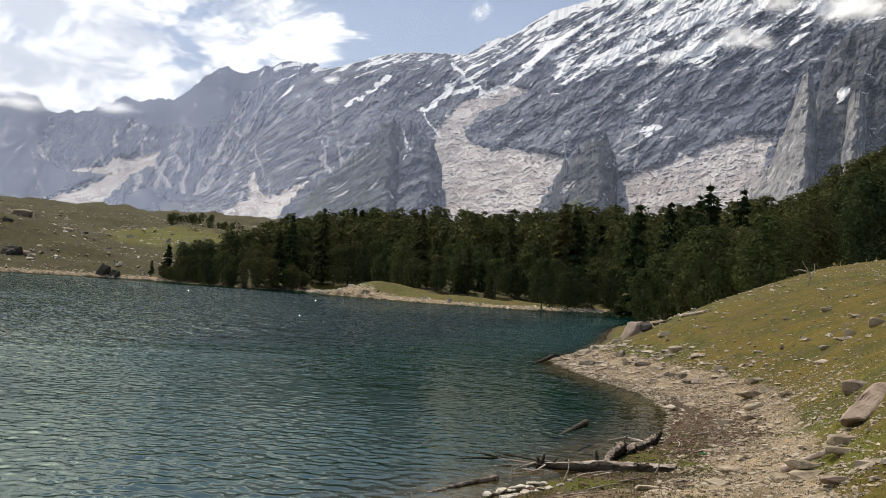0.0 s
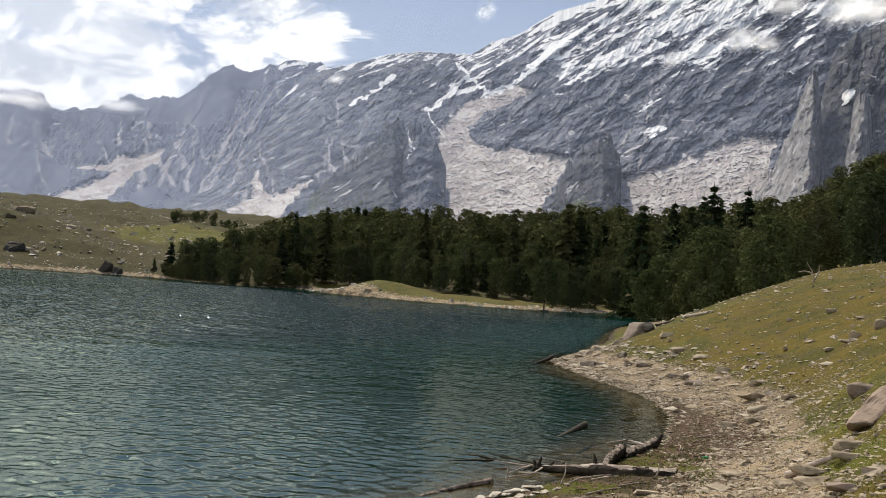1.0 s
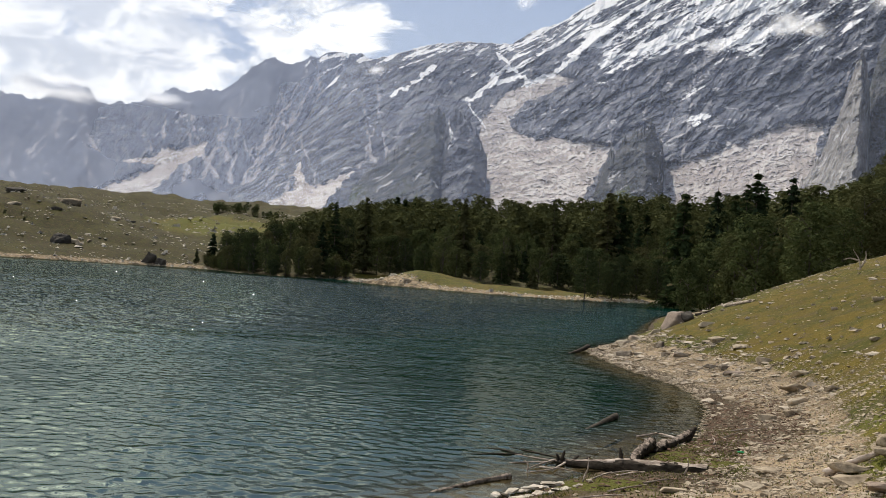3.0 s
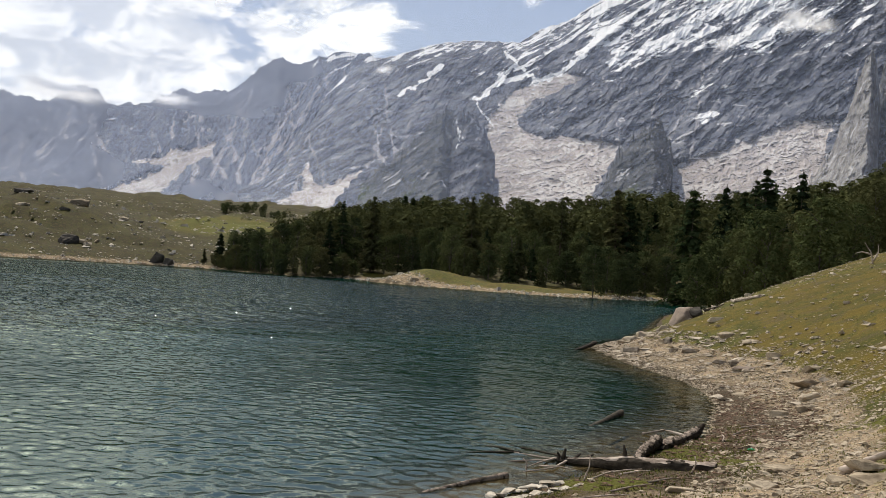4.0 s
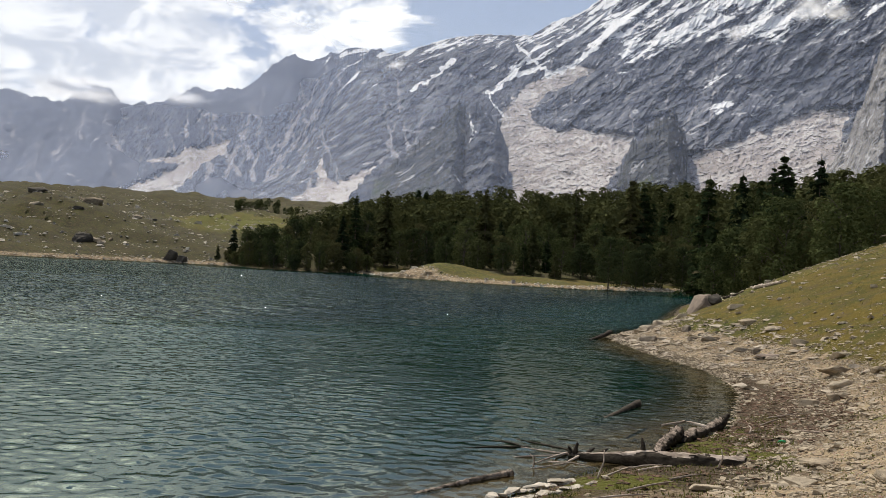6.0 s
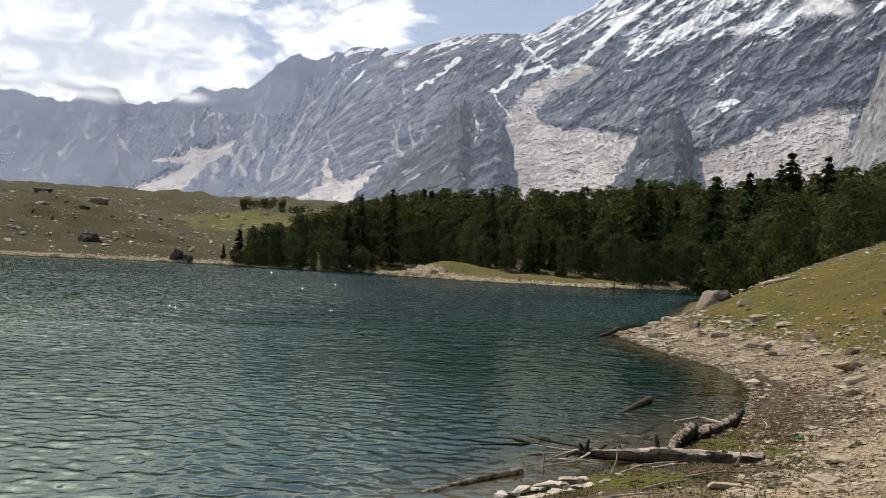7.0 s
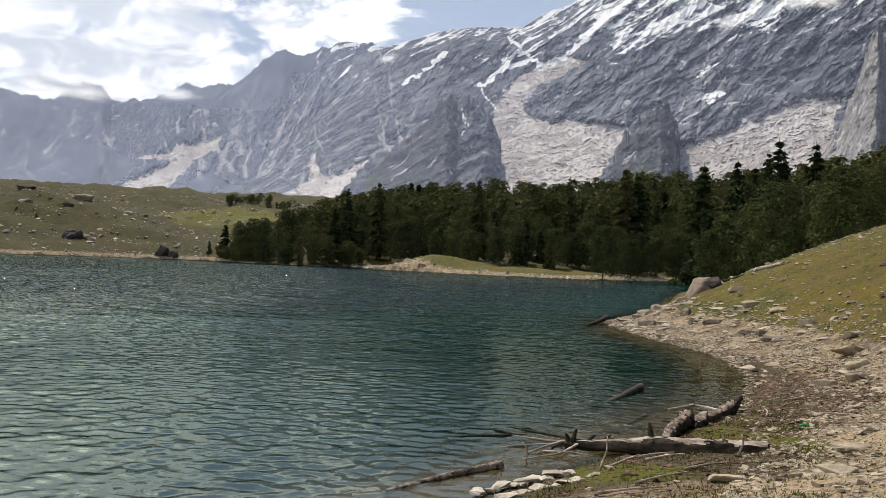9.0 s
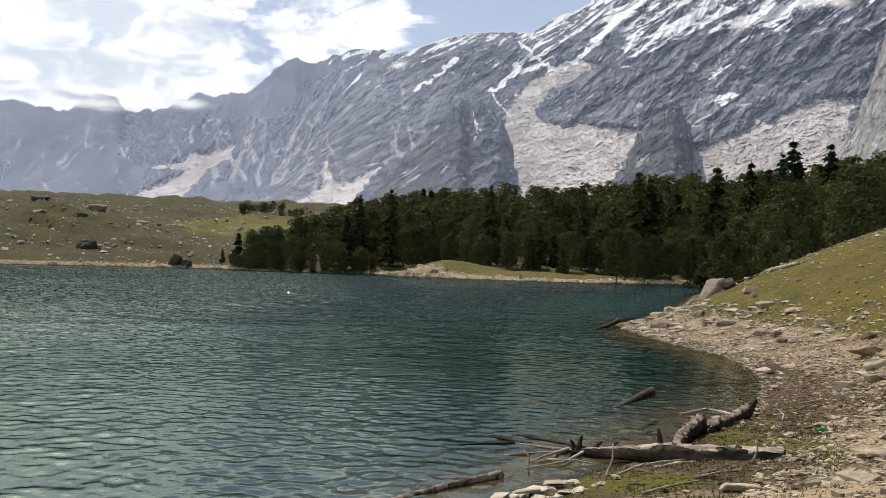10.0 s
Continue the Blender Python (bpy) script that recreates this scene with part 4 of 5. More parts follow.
# ---- rocks ----
def hull_mesh(name, seed, size, mat, points=16, fine=0, wobble=0.06, square=0.6, taper=0.0):
    """An angular rock: the hull of random points, with worn facets."""
    rng = np.random.default_rng(seed)
    bm = bmesh.new()
    for _ in range(points):
        v = rng.normal(0, 1, 3)
        v /= np.linalg.norm(v)
        v = np.sign(v) * np.abs(v) ** square * rng.uniform(0.8, 1.0)
        k = 1 - taper * v[2]
        bm.verts.new((v[0] * size[0] / 2 * k, v[1] * size[1] / 2, v[2] * size[2] / 2 + size[2] * 0.3))
    out = bmesh.ops.convex_hull(bm, input=bm.verts)
    bmesh.ops.delete(bm, geom=[g for g in out["geom_interior"] if isinstance(g, bmesh.types.BMVert)], context="VERTS")
    bmesh.ops.dissolve_limit(bm, angle_limit=radians(9), verts=bm.verts, edges=bm.edges)
    if fine:
        bmesh.ops.bevel(bm, geom=bm.edges[:], offset=min(size) * 0.05, segments=1, affect="EDGES")
        bmesh.ops.triangulate(bm, faces=bm.faces)
        for _ in range(fine):
            bmesh.ops.subdivide_edges(bm, edges=bm.edges, cuts=1, use_grid_fill=True)
        span = max(size)
        for v in bm.verts:
            p = v.co / span * 3
            v.co += v.co.normalized() * span * wobble * (noise.fractal(p + Vector((seed, 0, 0)), 1.0, 2.0, 5) + 0.6 * abs(noise.noise(p * 2.5)))
    me = bpy.data.meshes.new(name)
    bm.to_mesh(me)
    bm.free()
    me.materials.append(mat)
    return me


def rock(name, label, x, y, size, seed, mat=M_STONE, turn=0.0, tilt=(0, 0), sink=0.2, fine=2, points=18, z=None, category="rock", group="", wobble=0.06, taper=0.0):
    me = hull_mesh(name, seed, size, mat, points, fine, wobble, 0.6, taper)
    ob = new(name, me)
    ob.matrix_basis = pose(x, y, (height_at(x, y) if z is None else z) - size[2] * sink, tilt[0], tilt[1], turn)
    return tagged(ob, label, category, group)


rock("boulder", "large weathered grey boulder at the lake's edge", 12.75, 50.3, (1.5, 1.2, 1.6), 7, M_REDSTONE, 15, (4, 16), 0.2, 3, 16, wobble=0.03, taper=0.4)
# Added dark block for the shaded overhang on the boulder's right side.
rock("boulder", "dark block standing in for the lakeside boulder's shaded overhang", 13.35, 50.0, (0.8, 0.8, 0.8), 17, M_DARKSTONE, 35, (0, -10), -0.1, 2, 15, wobble=0.05)
rock("boulder", "huge dark split boulder on the far shore", -80.6, 275, (5.2, 5.0, 6.6), 22, M_DARKSTONE, 15, (0, 14), 0.16, 3, 13, z=0.2, taper=0.5, wobble=0.09)
rock("boulder", "lower half of a split dark boulder on the far shore", -76.9, 275.4, (4.2, 4.0, 3.8), 27, M_DARKSTONE, 50, (0, -8), 0.16, 3, 12, z=0.2, taper=0.4, wobble=0.09)
rock("boulder", "big dark boulder on the far grassy bank", -108, 281, (7.2, 5.0, 4.6), 31, M_DARKSTONE, 60, (0, 0), 0.2, 3, 22, taper=0.35)
for k, (x, y, s) in enumerate([(-104.5, 283, 2.6), (-102.6, 282, 2.0), (-101.5, 286, 1.7)]):
    rock("boulder", "pale boulder beside a dark one on the far bank", x, y, (s * 1.4, s, s * 0.8), 40 + k, M_STONE, 40 * k, (0, 0), 0.2, 1)
for k, (x, y, s) in enumerate([(-140, 322, 5), (-126, 333, 6.5), (-118, 338, 4), (-112, 341, 3.5), (-108, 345, 3.0), (-133, 305, 3.5), (-121, 310, 2.6)]):
    rock("boulder", "dark boulder on the crest of the far mound", x, y, (s * 1.5, s, s * 0.6), 60 + k, M_DARKSTONE if k % 2 == 0 else M_STONE, 33 * k, (0, 0), 0.3, 1)
rock("boulder", "pale boulder at the end of the gravel spit", -4.5, 211.5, (2.6, 1.8, 1.5), 71, M_STONE, 20, (0, 0), 0.2, 1)
rock("boulder", "pale rock among the lakeside trees", 75, 252, (5.0, 3.0, 2.2), 72, M_STONE, 20, (0, 0), 0.2, 1)

# named rocks of the beach and the slope
ROCKS = [(8.75, 43.0, 0.95, 0.55, 0.42, 1), (10.56, 43.7, 0.62, 0.5, 0.45, 1), (10.1, 41.2, 0.5, 0.35, 0.3, 1), (10.4, 39.9, 0.75, 0.4, 0.32, 1),
         (10.6, 36.6, 0.6, 0.4, 0.28, 1), (10.9, 35.8, 0.7, 0.35, 0.25, 1), (12.2, 40.8, 1.0, 0.7, 0.4, 0), (10.9, 34.5, 1.1, 0.7, 0.14, 2),
         (12.2, 38.1, 0.8, 0.5, 0.25, 0), (11.9, 34.6, 0.9, 0.5, 0.28, 0), (10.7, 28.8, 1.0, 0.6, 0.4, 0), (11.7, 30.7, 0.8, 0.55, 0.28, 0),
         (8.2, 24.0, 0.5, 0.34, 0.32, 0), (8.75, 23.9, 0.45, 0.3, 0.26, 0), (9.2, 24.6, 0.4, 0.34, 0.2, 0), (3.72, 15.35, 0.5, 0.3, 0.16, 0),
         (17.4, 37.9, 0.8, 0.4, 0.2, 0), (14.9, 31.0, 0.55, 0.3, 0.5, 0), (14.5, 30.6, 0.7, 0.3, 0.2, 0), (14.0, 30.9, 0.55, 0.25, 0.15, 0),
         (15.6, 30.6, 0.7, 0.3, 0.5, 0), (9.45, 19.9, 0.8, 0.35, 0.45, 2), (5.9, 14.2, 0.9, 0.6, 0.18, 0), (6.25, 14.0, 0.75, 0.4, 0.2, 0),
         (5.6, 13.5, 1.0, 0.55, 0.16, 0), (5.5, 14.3, 0.45, 0.3, 0.16, 0), (6.6, 14.6, 0.6, 0.4, 0.25, 0), (5.25, 12.1, 0.55, 0.45, 0.2, 2),
         (5.4, 16.2, 0.55, 0.4, 0.16, 0), (4.75, 15.1, 0.45, 0.35, 0.12, 0), (5.1, 14.6, 0.5, 0.3, 0.1, 0), (7.2, 21.5, 0.5, 0.22, 0.08, 0),
         (6.7, 19.7, 0.55, 0.3, 0.08, 2), (9.9, 26.4, 0.7, 0.4, 0.3, 0), (10.9, 26.6, 0.6, 0.4, 0.25, 0), (12.9, 44.9, 0.9, 0.6, 0.3, 0),
         (9.3, 47.0, 1.0, 0.6, 0.3, 0), (9.9, 48.3, 1.2, 0.7, 0.45, 0), (10.7, 49.3, 1.1, 0.7, 0.5, 0), (8.5, 46.3, 0.9, 0.6, 0.2, 0), (11.6, 49.4, 0.7, 0.5, 0.4, 0)]
TONES = [(M_STONE, "pale grey angular rock"), (M_BOULDER, "dark angular rock with a shaded face"), (M_REDSTONE, "reddish flat rock slab")]
for k, (x, y, a, b, c, tone) in enumerate(ROCKS):
    where = " on the gravel beach" if x < 12 and y > 22 else " on the grassy slope" if y > 22 else " beside the footpath"
    rock("rock", TONES[tone][1] + where, x, y, (a, b, c), 100 + k, TONES[tone][0], (k * 47) % 60 - 30, ((k * 13) % 13 - 6, (k * 7) % 11 - 5), 0.2, 2, 14, group="rocks along the shore", wobble=0.04)
# the long reddish slab leaning on the bank
rock("rock_slab", "long reddish rock slab leaning on the bank", 7.95, 16.5, (3.2, 0.5, 0.5), 171, M_REDSTONE, 48, (14, -12), 0.3, 3, 14, wobble=0.025)
for k in range(22):
    t = (k + 0.5) / 22
    rock("rock_slab", "flat cracked pale stone ledge at the water's edge", 1.12 + 1.2 * t + 0.12 * (-1) ** k, 14.8 + 1.25 * t - 0.10 * (-1) ** k, (0.22 + 0.07 * (k % 3), 0.15 + 0.05 * (k % 2), 0.06), 400 + k, M_PALE, 40 + (k * 37) % 50 - 25,
         ((k * 5) % 11 - 5, (k * 7) % 11 - 5), 0.1, 1, 12, z=0.02 + 0.012 * (k % 3), wobble=0.08, group="stones of the pale ledge")


# ---- driftwood ----
def bent(pts, n):
    """n points along the bent line pts."""
    P = np.array(pts, float)
    t = np.concatenate([[0], np.cumsum(np.linalg.norm(np.diff(P, axis=0), axis=1))])
    u = np.linspace(0, t[-1], n)
    return [Vector(p) for p in np.stack([np.interp(u, t, P[:, k]) for k in range(3)], -1)]


def stick_mesh(name, pts, r0, r1, mat, sides=9, n=14, rough=0.12, seed=0, ragged=0.0, top=None):
    """A length of weathered wood with knots, split ends and closed caps."""
    V, F = [], []
    P = bent(pts, n)
    rads = np.interp(np.linspace(0, 1, n), np.linspace(0, 1, len(r0)), r0) if isinstance(r0, (list, tuple)) else np.linspace(r0, r1, n)
    tube(V, F, P, [float(r) for r in rads], sides)
    V = [v.copy() for v in V]
    for i, v in enumerate(V):
        ring, c = i // sides, P[i // sides]
        k = 1 + rough * 2 * noise.noise(Vector((ring / n * 26, (i % sides) / sides * 17, seed))) + rough * noise.noise(Vector((ring / n * 70, (i % sides) / sides * 36, seed + 9)))
        v[:] = c + (v - c) * k
        if ragged and ring in (0, n - 1):
            d = (P[1] - P[0] if ring == 0 else P[-2] - P[-1]).normalized()
            v[:] = v + d * ragged * (noise.noise(Vector((i * 1.7, seed, 3))) + 0.2)
    # Only up-facing faces stay: a shell for the lit upper side.
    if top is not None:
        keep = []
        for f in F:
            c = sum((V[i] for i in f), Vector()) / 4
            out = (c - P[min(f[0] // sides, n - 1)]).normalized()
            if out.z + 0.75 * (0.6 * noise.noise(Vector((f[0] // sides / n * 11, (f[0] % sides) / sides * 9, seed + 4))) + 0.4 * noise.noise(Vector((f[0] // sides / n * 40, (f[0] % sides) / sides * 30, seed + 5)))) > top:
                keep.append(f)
        me = bpy.data.meshes.new(name)
        me.from_pydata([tuple(v) for v in V], [], keep)
        for p in me.polygons:
            p.use_smooth = True
        me.materials.append(mat)
        return me
    me = bpy.data.meshes.new(name)
    me.from_pydata([tuple(v) for v in V], [], F + [tuple(range(sides))[::-1], tuple(range((n - 1) * sides, n * sides))])
    for p in me.polygons:
        p.use_smooth = len(p.vertices) == 4
    me.materials.append(mat)
    return me


def wood(name, label, category="driftwood", group=""):
    return tagged(new(name), label, category, group)


log = wood("driftwood_log", "fallen log, bleached on top, dark below, half in water", "log")
LOG = [(4.66, 16.8, 0.21), (3.9, 17.05, 0.17), (3.3, 17.45, 0.12), (2.45, 18.0, -0.02), (1.3, 18.9, -0.16)]
# Dark wet wood also paints the shaded front; pale shell the sunlit, bleached top.
part("trunk", stick_mesh("log_trunk", LOG, [0.125, 0.13, 0.12, 0.075, 0.055, 0.05, 0.04], 0, M_DARKWOOD, 44, 170, 0.08, 1, 0.06), log, "dark wet wood with the shaded underside painted in")
part("bleached_face", stick_mesh("log_face", LOG, [0.131, 0.136, 0.126, 0.08, 0.06, 0.052, 0.04], 0, M_DRIFT, 44, 170, 0.08, 1, 0.06, 0.76), log, "bleached upper face, its sunlit tone painted in")
for k, (p, q, r) in enumerate([((3.36, 17.42, 0.15), (3.34, 17.45, 0.42), 0.055), ((2.46, 18.0, 0.0), (2.5, 18.03, 0.2), 0.05), ((2.4, 18.05, 0.0), (2.36, 18.05, 0.14), 0.04),
                               ((4.05, 16.95, 0.16), (4.12, 16.75, 0.08), 0.045), ((2.62, 18.05, 0.0), (2.78, 18.2, 0.1), 0.05), ((2.78, 18.02, 0.02), (3.0, 18.25, 0.1), 0.045)]):
    part("branch_stub", stick_mesh("stub", [p, tuple(0.5 * (a + b) + 0.015 * (-1) ** k for a, b in zip(p, q)), q], r, r * 0.3, M_DRIFT if k == 3 else M_DARKWOOD, 8, 8, 0.2, 5 + k), log, "" if k == 3 else "dark broken branch stub")

log = wood("driftwood_log", "cracked log with bleached ridges resting on the bank", "log")
PIECE = [(3.75, 18.2, 0.03), (3.95, 18.9, 0.05), (4.3, 19.5, 0.12), (4.5, 20.1, 0.10)]
# Same shell: shaded side dark, upper side pale, here and on the next piece.
part("trunk", stick_mesh("log_trunk", PIECE, 0.075, 0.115, M_DARKWOOD, 20, 44, 0.24, 11, 0.2), log, "dark wood with the shaded underside painted in")
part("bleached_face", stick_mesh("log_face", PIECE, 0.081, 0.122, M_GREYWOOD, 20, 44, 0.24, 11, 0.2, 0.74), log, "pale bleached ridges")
log = wood("driftwood_log", "short split piece of rotten log on the mossy bank", "log")
PIECE = [(4.5, 19.75, 0.02), (4.95, 20.4, 0.04), (5.4, 21.1, 0.06), (5.75, 21.7, 0.10)]
part("trunk", stick_mesh("log_trunk", PIECE, [0.09, 0.12, 0.07, 0.11, 0.08], 0, M_DARKWOOD, 20, 44, 0.24, 13, 0.2), log, "dark wood with the shaded underside painted in")
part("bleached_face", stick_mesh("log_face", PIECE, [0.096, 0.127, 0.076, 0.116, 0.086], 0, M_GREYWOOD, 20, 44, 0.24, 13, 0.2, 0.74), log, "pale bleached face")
part("branch_stub", stick_mesh("stub", [(5.68, 21.6, 0.10), (5.85, 21.75, 0.22)], 0.09, 0.05, M_DARKWOOD, 9, 7, 0.25, 14), log, "dark broken knot")
part("branch_stub", stick_mesh("stub", [(5.3, 21.0, 0.08), (5.0, 21.5, 0.10), (4.5, 21.3, 0.03)], 0.03, 0.02, M_DRIFT, 7, 10, 0.2, 15), log)
log = wood("driftwood_log", "brown waterlogged log just breaking the water's surface", "log")
part("trunk", stick_mesh("log_trunk", [(3.3, 21.6, -0.08), (4.0, 22.9, -0.02), (4.62, 24.1, 0.05)], 0.06, 0.08, M_DARKWOOD, 10, 18, 0.15, 16, 0.05), log)
log = wood("driftwood_log", "grey driftwood pole floating at the water's edge", "log")
part("trunk", stick_mesh("log_trunk", [(0.15, 15.1, -0.03), (0.8, 15.85, 0.0), (1.42, 16.42, 0.03)], 0.03, 0.045, M_GREYWOOD, 20, 60, 0.3, 17, 0.08), log)
log = wood("driftwood_log", "dark driftwood log pointing out from the beach tip", "log")
part("trunk", stick_mesh("log_trunk", [(6.5, 44.3, -0.03), (7.1, 45.3, 0.06), (7.75, 46.5, 0.22)], 0.05, 0.11, M_DARKWOOD, 10, 16, 0.2, 18, 0.05), log)
log = wood("fallen_log", "pale broken log lying on the grassy slope", "log")
part("trunk", stick_mesh("log_trunk", [(x, y, height_at(x, y) + 0.08) for x, y in ((15.46, 50.6), (15.72, 49.3), (15.85, 48.0))], 0.09, 0.07, M_DRIFT, 10, 16, 0.2, 19, 0.1), log)
part("branch_stub", stick_mesh("stub", [(15.72, 49.3, height_at(15.72, 49.3) + 0.1), (15.9, 49.1, height_at(15.9, 49.1) + 0.3)], 0.05, 0.02, M_DRIFT, 7, 6, 0.2, 20), log)
log = wood("fallen_log", "dark rotten branch lying in the grass", "log")
part("trunk", stick_mesh("log_trunk", [(x, y, height_at(x, y) + 0.06) for x, y in ((14.6, 53.0), (15.1, 52.6), (15.5, 52.5))], 0.08, 0.05, M_DARKWOOD, 9, 12, 0.3, 21, 0.1), log)
log = wood("weathered_plank", "grey weathered split log beside the stones", "log")
part("trunk", stick_mesh("log_trunk", [(x, y, height_at(x, y) + 0.1) for x, y in ((5.6, 14.6), (5.95, 14.35), (6.35, 14.15))], 0.055, 0.03, M_DRIFT, 10, 20, 0.25, 22, 0.12), log)
part("branch_stub", stick_mesh("stub", [(5.7, 14.7, 0.75), (5.9, 14.65, 0.84), (6.05, 14.55, 0.82)], 0.05, 0.025, M_DRIFT, 9, 10, 0.25, 23), log)
dead = wood("dead_bush", "bare bleached dead branch standing on the hill crest", "branch")
dx, dy = 21.5, 48.6
dz = height_at(dx, dy)
for k, pts in enumerate([[(0, 0, -0.1), (-0.1, 0, 0.5), (-0.45, 0, 1.0)], [(-0.1, 0, 0.45), (-0.5, 0.1, 0.55), (-0.85, 0.1, 0.45)], [(0, 0, 0.1), (0.25, 0, 0.6), (0.2, 0, 0.95)]]):
    part("branch", stick_mesh("branch", [(dx + a, dy + b, dz + c) for a, b, c in pts], 0.05, 0.015, M_DRIFT, 6, 8, 0.15, 30 + k), dead)

# drowned branches beyond the log's end
for k, pts in enumerate([[(2.3, 18.1, 0.0), (1.6, 18.5, 0.0), (0.9, 18.6, -0.05)], [(2.0, 18.3, -0.02), (1.5, 18.8, 0.01), (1.0, 19.2, -0.03)], [(2.2, 18.0, -0.01), (1.7, 17.7, 0.01), (1.2, 17.6, -0.04)],
                         [(1.8, 18.5, 0.0), (1.2, 18.3, 0.015), (0.8, 18.2, -0.01)], [(2.35, 18.1, 0.02), (2.0, 17.5, 0.04), (1.75, 17.2, 0.0)], [(2.6, 18.3, 0.0), (1.9, 18.9, 0.01), (1.3, 19.5, -0.02)],
                         [(2.5, 17.9, 0.02), (2.2, 17.2, 0.03), (1.7, 16.9, 0.0)]]):
    brush = wood("drowned_branch", "thin dark branch half under the water", "branch", "drowned branches")
    part("stem", stick_mesh("branch", pts, 0.022, 0.008, M_DARKWOOD if k % 2 else M_DRIFT, 6, 12, 0.15, 70 + k), brush)

# single twigs by the log
TWIGS = [((2.52, 16.2), (2.62, 16.35), 0.42), ((2.6, 16.25), (3.05, 16.6), 0.12), ((2.0, 17.4), (2.55, 16.95), 0.06), ((2.95, 17.0), (3.5, 16.75), 0.08), ((2.7, 15.1), (3.35, 15.5), 0.08),
         ((4.2, 16.55), (4.25, 16.6), 0.3), ((1.75, 17.0), (1.7, 17.05), 0.2), ((3.2, 16.9), (3.55, 16.45), 0.1), ((6.4, 21.6), (6.9, 21.9), 0.06), ((6.9, 22.6), (7.5, 22.4), 0.06),
         ((5.9, 20.6), (6.0, 21.0), 0.1), ((2.2, 14.6), (2.9, 14.75), 0.07), ((3.4, 15.9), (3.9, 16.1), 0.05)]
for k, (p, q, rise) in enumerate(TWIGS):
    a = (p[0], p[1], max(height_at(*p), 0) + 0.01)
    b = (q[0], q[1], max(height_at(*q), 0) + rise * 0.8 + 0.015)
    mid = (0.5 * (a[0] + b[0]) + 0.03, 0.5 * (a[1] + b[1]) - 0.04, 0.5 * (a[2] + b[2]) + 0.03)
    twig = wood("twig", "thin bleached twig on the shore", "twig", "twigs by the water")
    part("stem", stick_mesh("twig", [a, mid, b], 0.017, 0.007, M_DRIFT, 5, 8, 0.15, 50 + k), twig)

# a scrap of litter on the path
m, n = material("green_plastic")
M_GREEN = finish(m, n, n.mix(n.ramp(n.noise(n.coords(), 30.0, 3), 0.3, 0.7), (0.02, 0.25, 0.09), (0.06, 0.42, 0.18)), 0.35)
scrap = rock("plastic_scrap", "crumpled green plastic scrap lying on the path", 5.96, 19.14, (0.16, 0.11, 0.06), 190, M_GREEN, 30, (0, 0), 0.05, 2, 20, category="litter", wobble=0.1)


# ---- loose stones and plants that nobody could count ----
def stone_shapes(count, seed, mat):
    return [hull_mesh("stone", seed + k, (1.0, np.random.default_rng(k).uniform(0.55, 0.9), np.random.default_rng(k + 50).uniform(0.22, 0.5)), mat, 13) for k in range(count)]


rng = np.random.default_rng(77)
shapes = stone_shapes(8, 500, M_STONE)
stones = 0
for _ in range(4000):
    if stones >= 280:
        break
    y = 12 + 44 * rng.uniform() ** 1.1
    x = rng.uniform(1, 28)
    g, d = land_height(np.array([x]), np.array([y]))
    b = float(line_side(PATHLINE, np.array([x]), np.array([y]))[0])
    if d[0] < 0.25 or bearing(x, y) > 29 or b > 14 or (b > 3 and rng.uniform() > 0.55):
        continue
    s = float(np.clip(rng.lognormal(-2.0, 0.5), 0.07, 0.24 if y < 26 else 0.5)) * float(np.interp(y, [14, 24], [0.7, 1.0]))
    ob = new("stone", shapes[rng.integers(8)])
    ob.matrix_basis = pose(x, y, g[0] - 0.03 * s, rng.uniform(-10, 10), rng.uniform(-10, 10), rng.uniform(0, 360)) @ Matrix.Diagonal((s, s, s * rng.uniform(0.6, 1.1), 1))
    tagged(ob, "pale flat stone lying in the grass" if b > 1.0 else "pale flat stone on the gravel shore", "stone", "scattered stones")
    stones += 1


def pile(name, label, category, X, Y, sizes, mat, seed, shape=12, lift=0.2, keep_flat=0.55, base=None):
    """Small angular stones, all in one mesh."""
    rng = np.random.default_rng(seed)
    n = len(X)
    Z = land_height(X, Y)[0] if base is None else base
    U = np.array([(-1, -1, 0), (1, -1, 0), (1, 1, 0), (-1, 1, 0), (-0.7, -0.7, 1), (0.7, -0.7, 1), (0.7, 0.7, 1), (-0.7, 0.7, 1)], float) * np.array([0.5, 0.5, 1])
    T = np.array([(0, 1, 5, 4), (1, 2, 6, 5), (2, 3, 7, 6), (3, 0, 4, 7), (4, 5, 6, 7)])
    V = U[None] * np.concatenate([np.ones((n, 4, 1)), rng.uniform(0.5, 1.1, (n, 4, 1))], 1) + rng.uniform(-0.3, 0.3, (n, 8, 3))
    V = V * sizes[:, None, None] * np.stack([rng.uniform(0.7, 1.3, n), rng.uniform(0.45, 0.9, n), rng.uniform(0.18, 0.5, n) * keep_flat * 2], -1)[:, None, :]
    a = rng.uniform(0, 6.283, n)
    c, s = np.cos(a)[:, None], np.sin(a)[:, None]
    W = np.stack([V[..., 0] * c - V[..., 1] * s, V[..., 0] * s + V[..., 1] * c, V[..., 2]], -1)
    W += np.stack([X, Y, Z - sizes * 0.05 * lift], -1)[:, None, :]
    F = (T[None] + (np.arange(n) * 8)[:, None, None]).reshape(-1, 4)
    return tagged(new(name, mesh_from(name, W.reshape(-1, 3), F, mat)), label, category, kind="stuff")


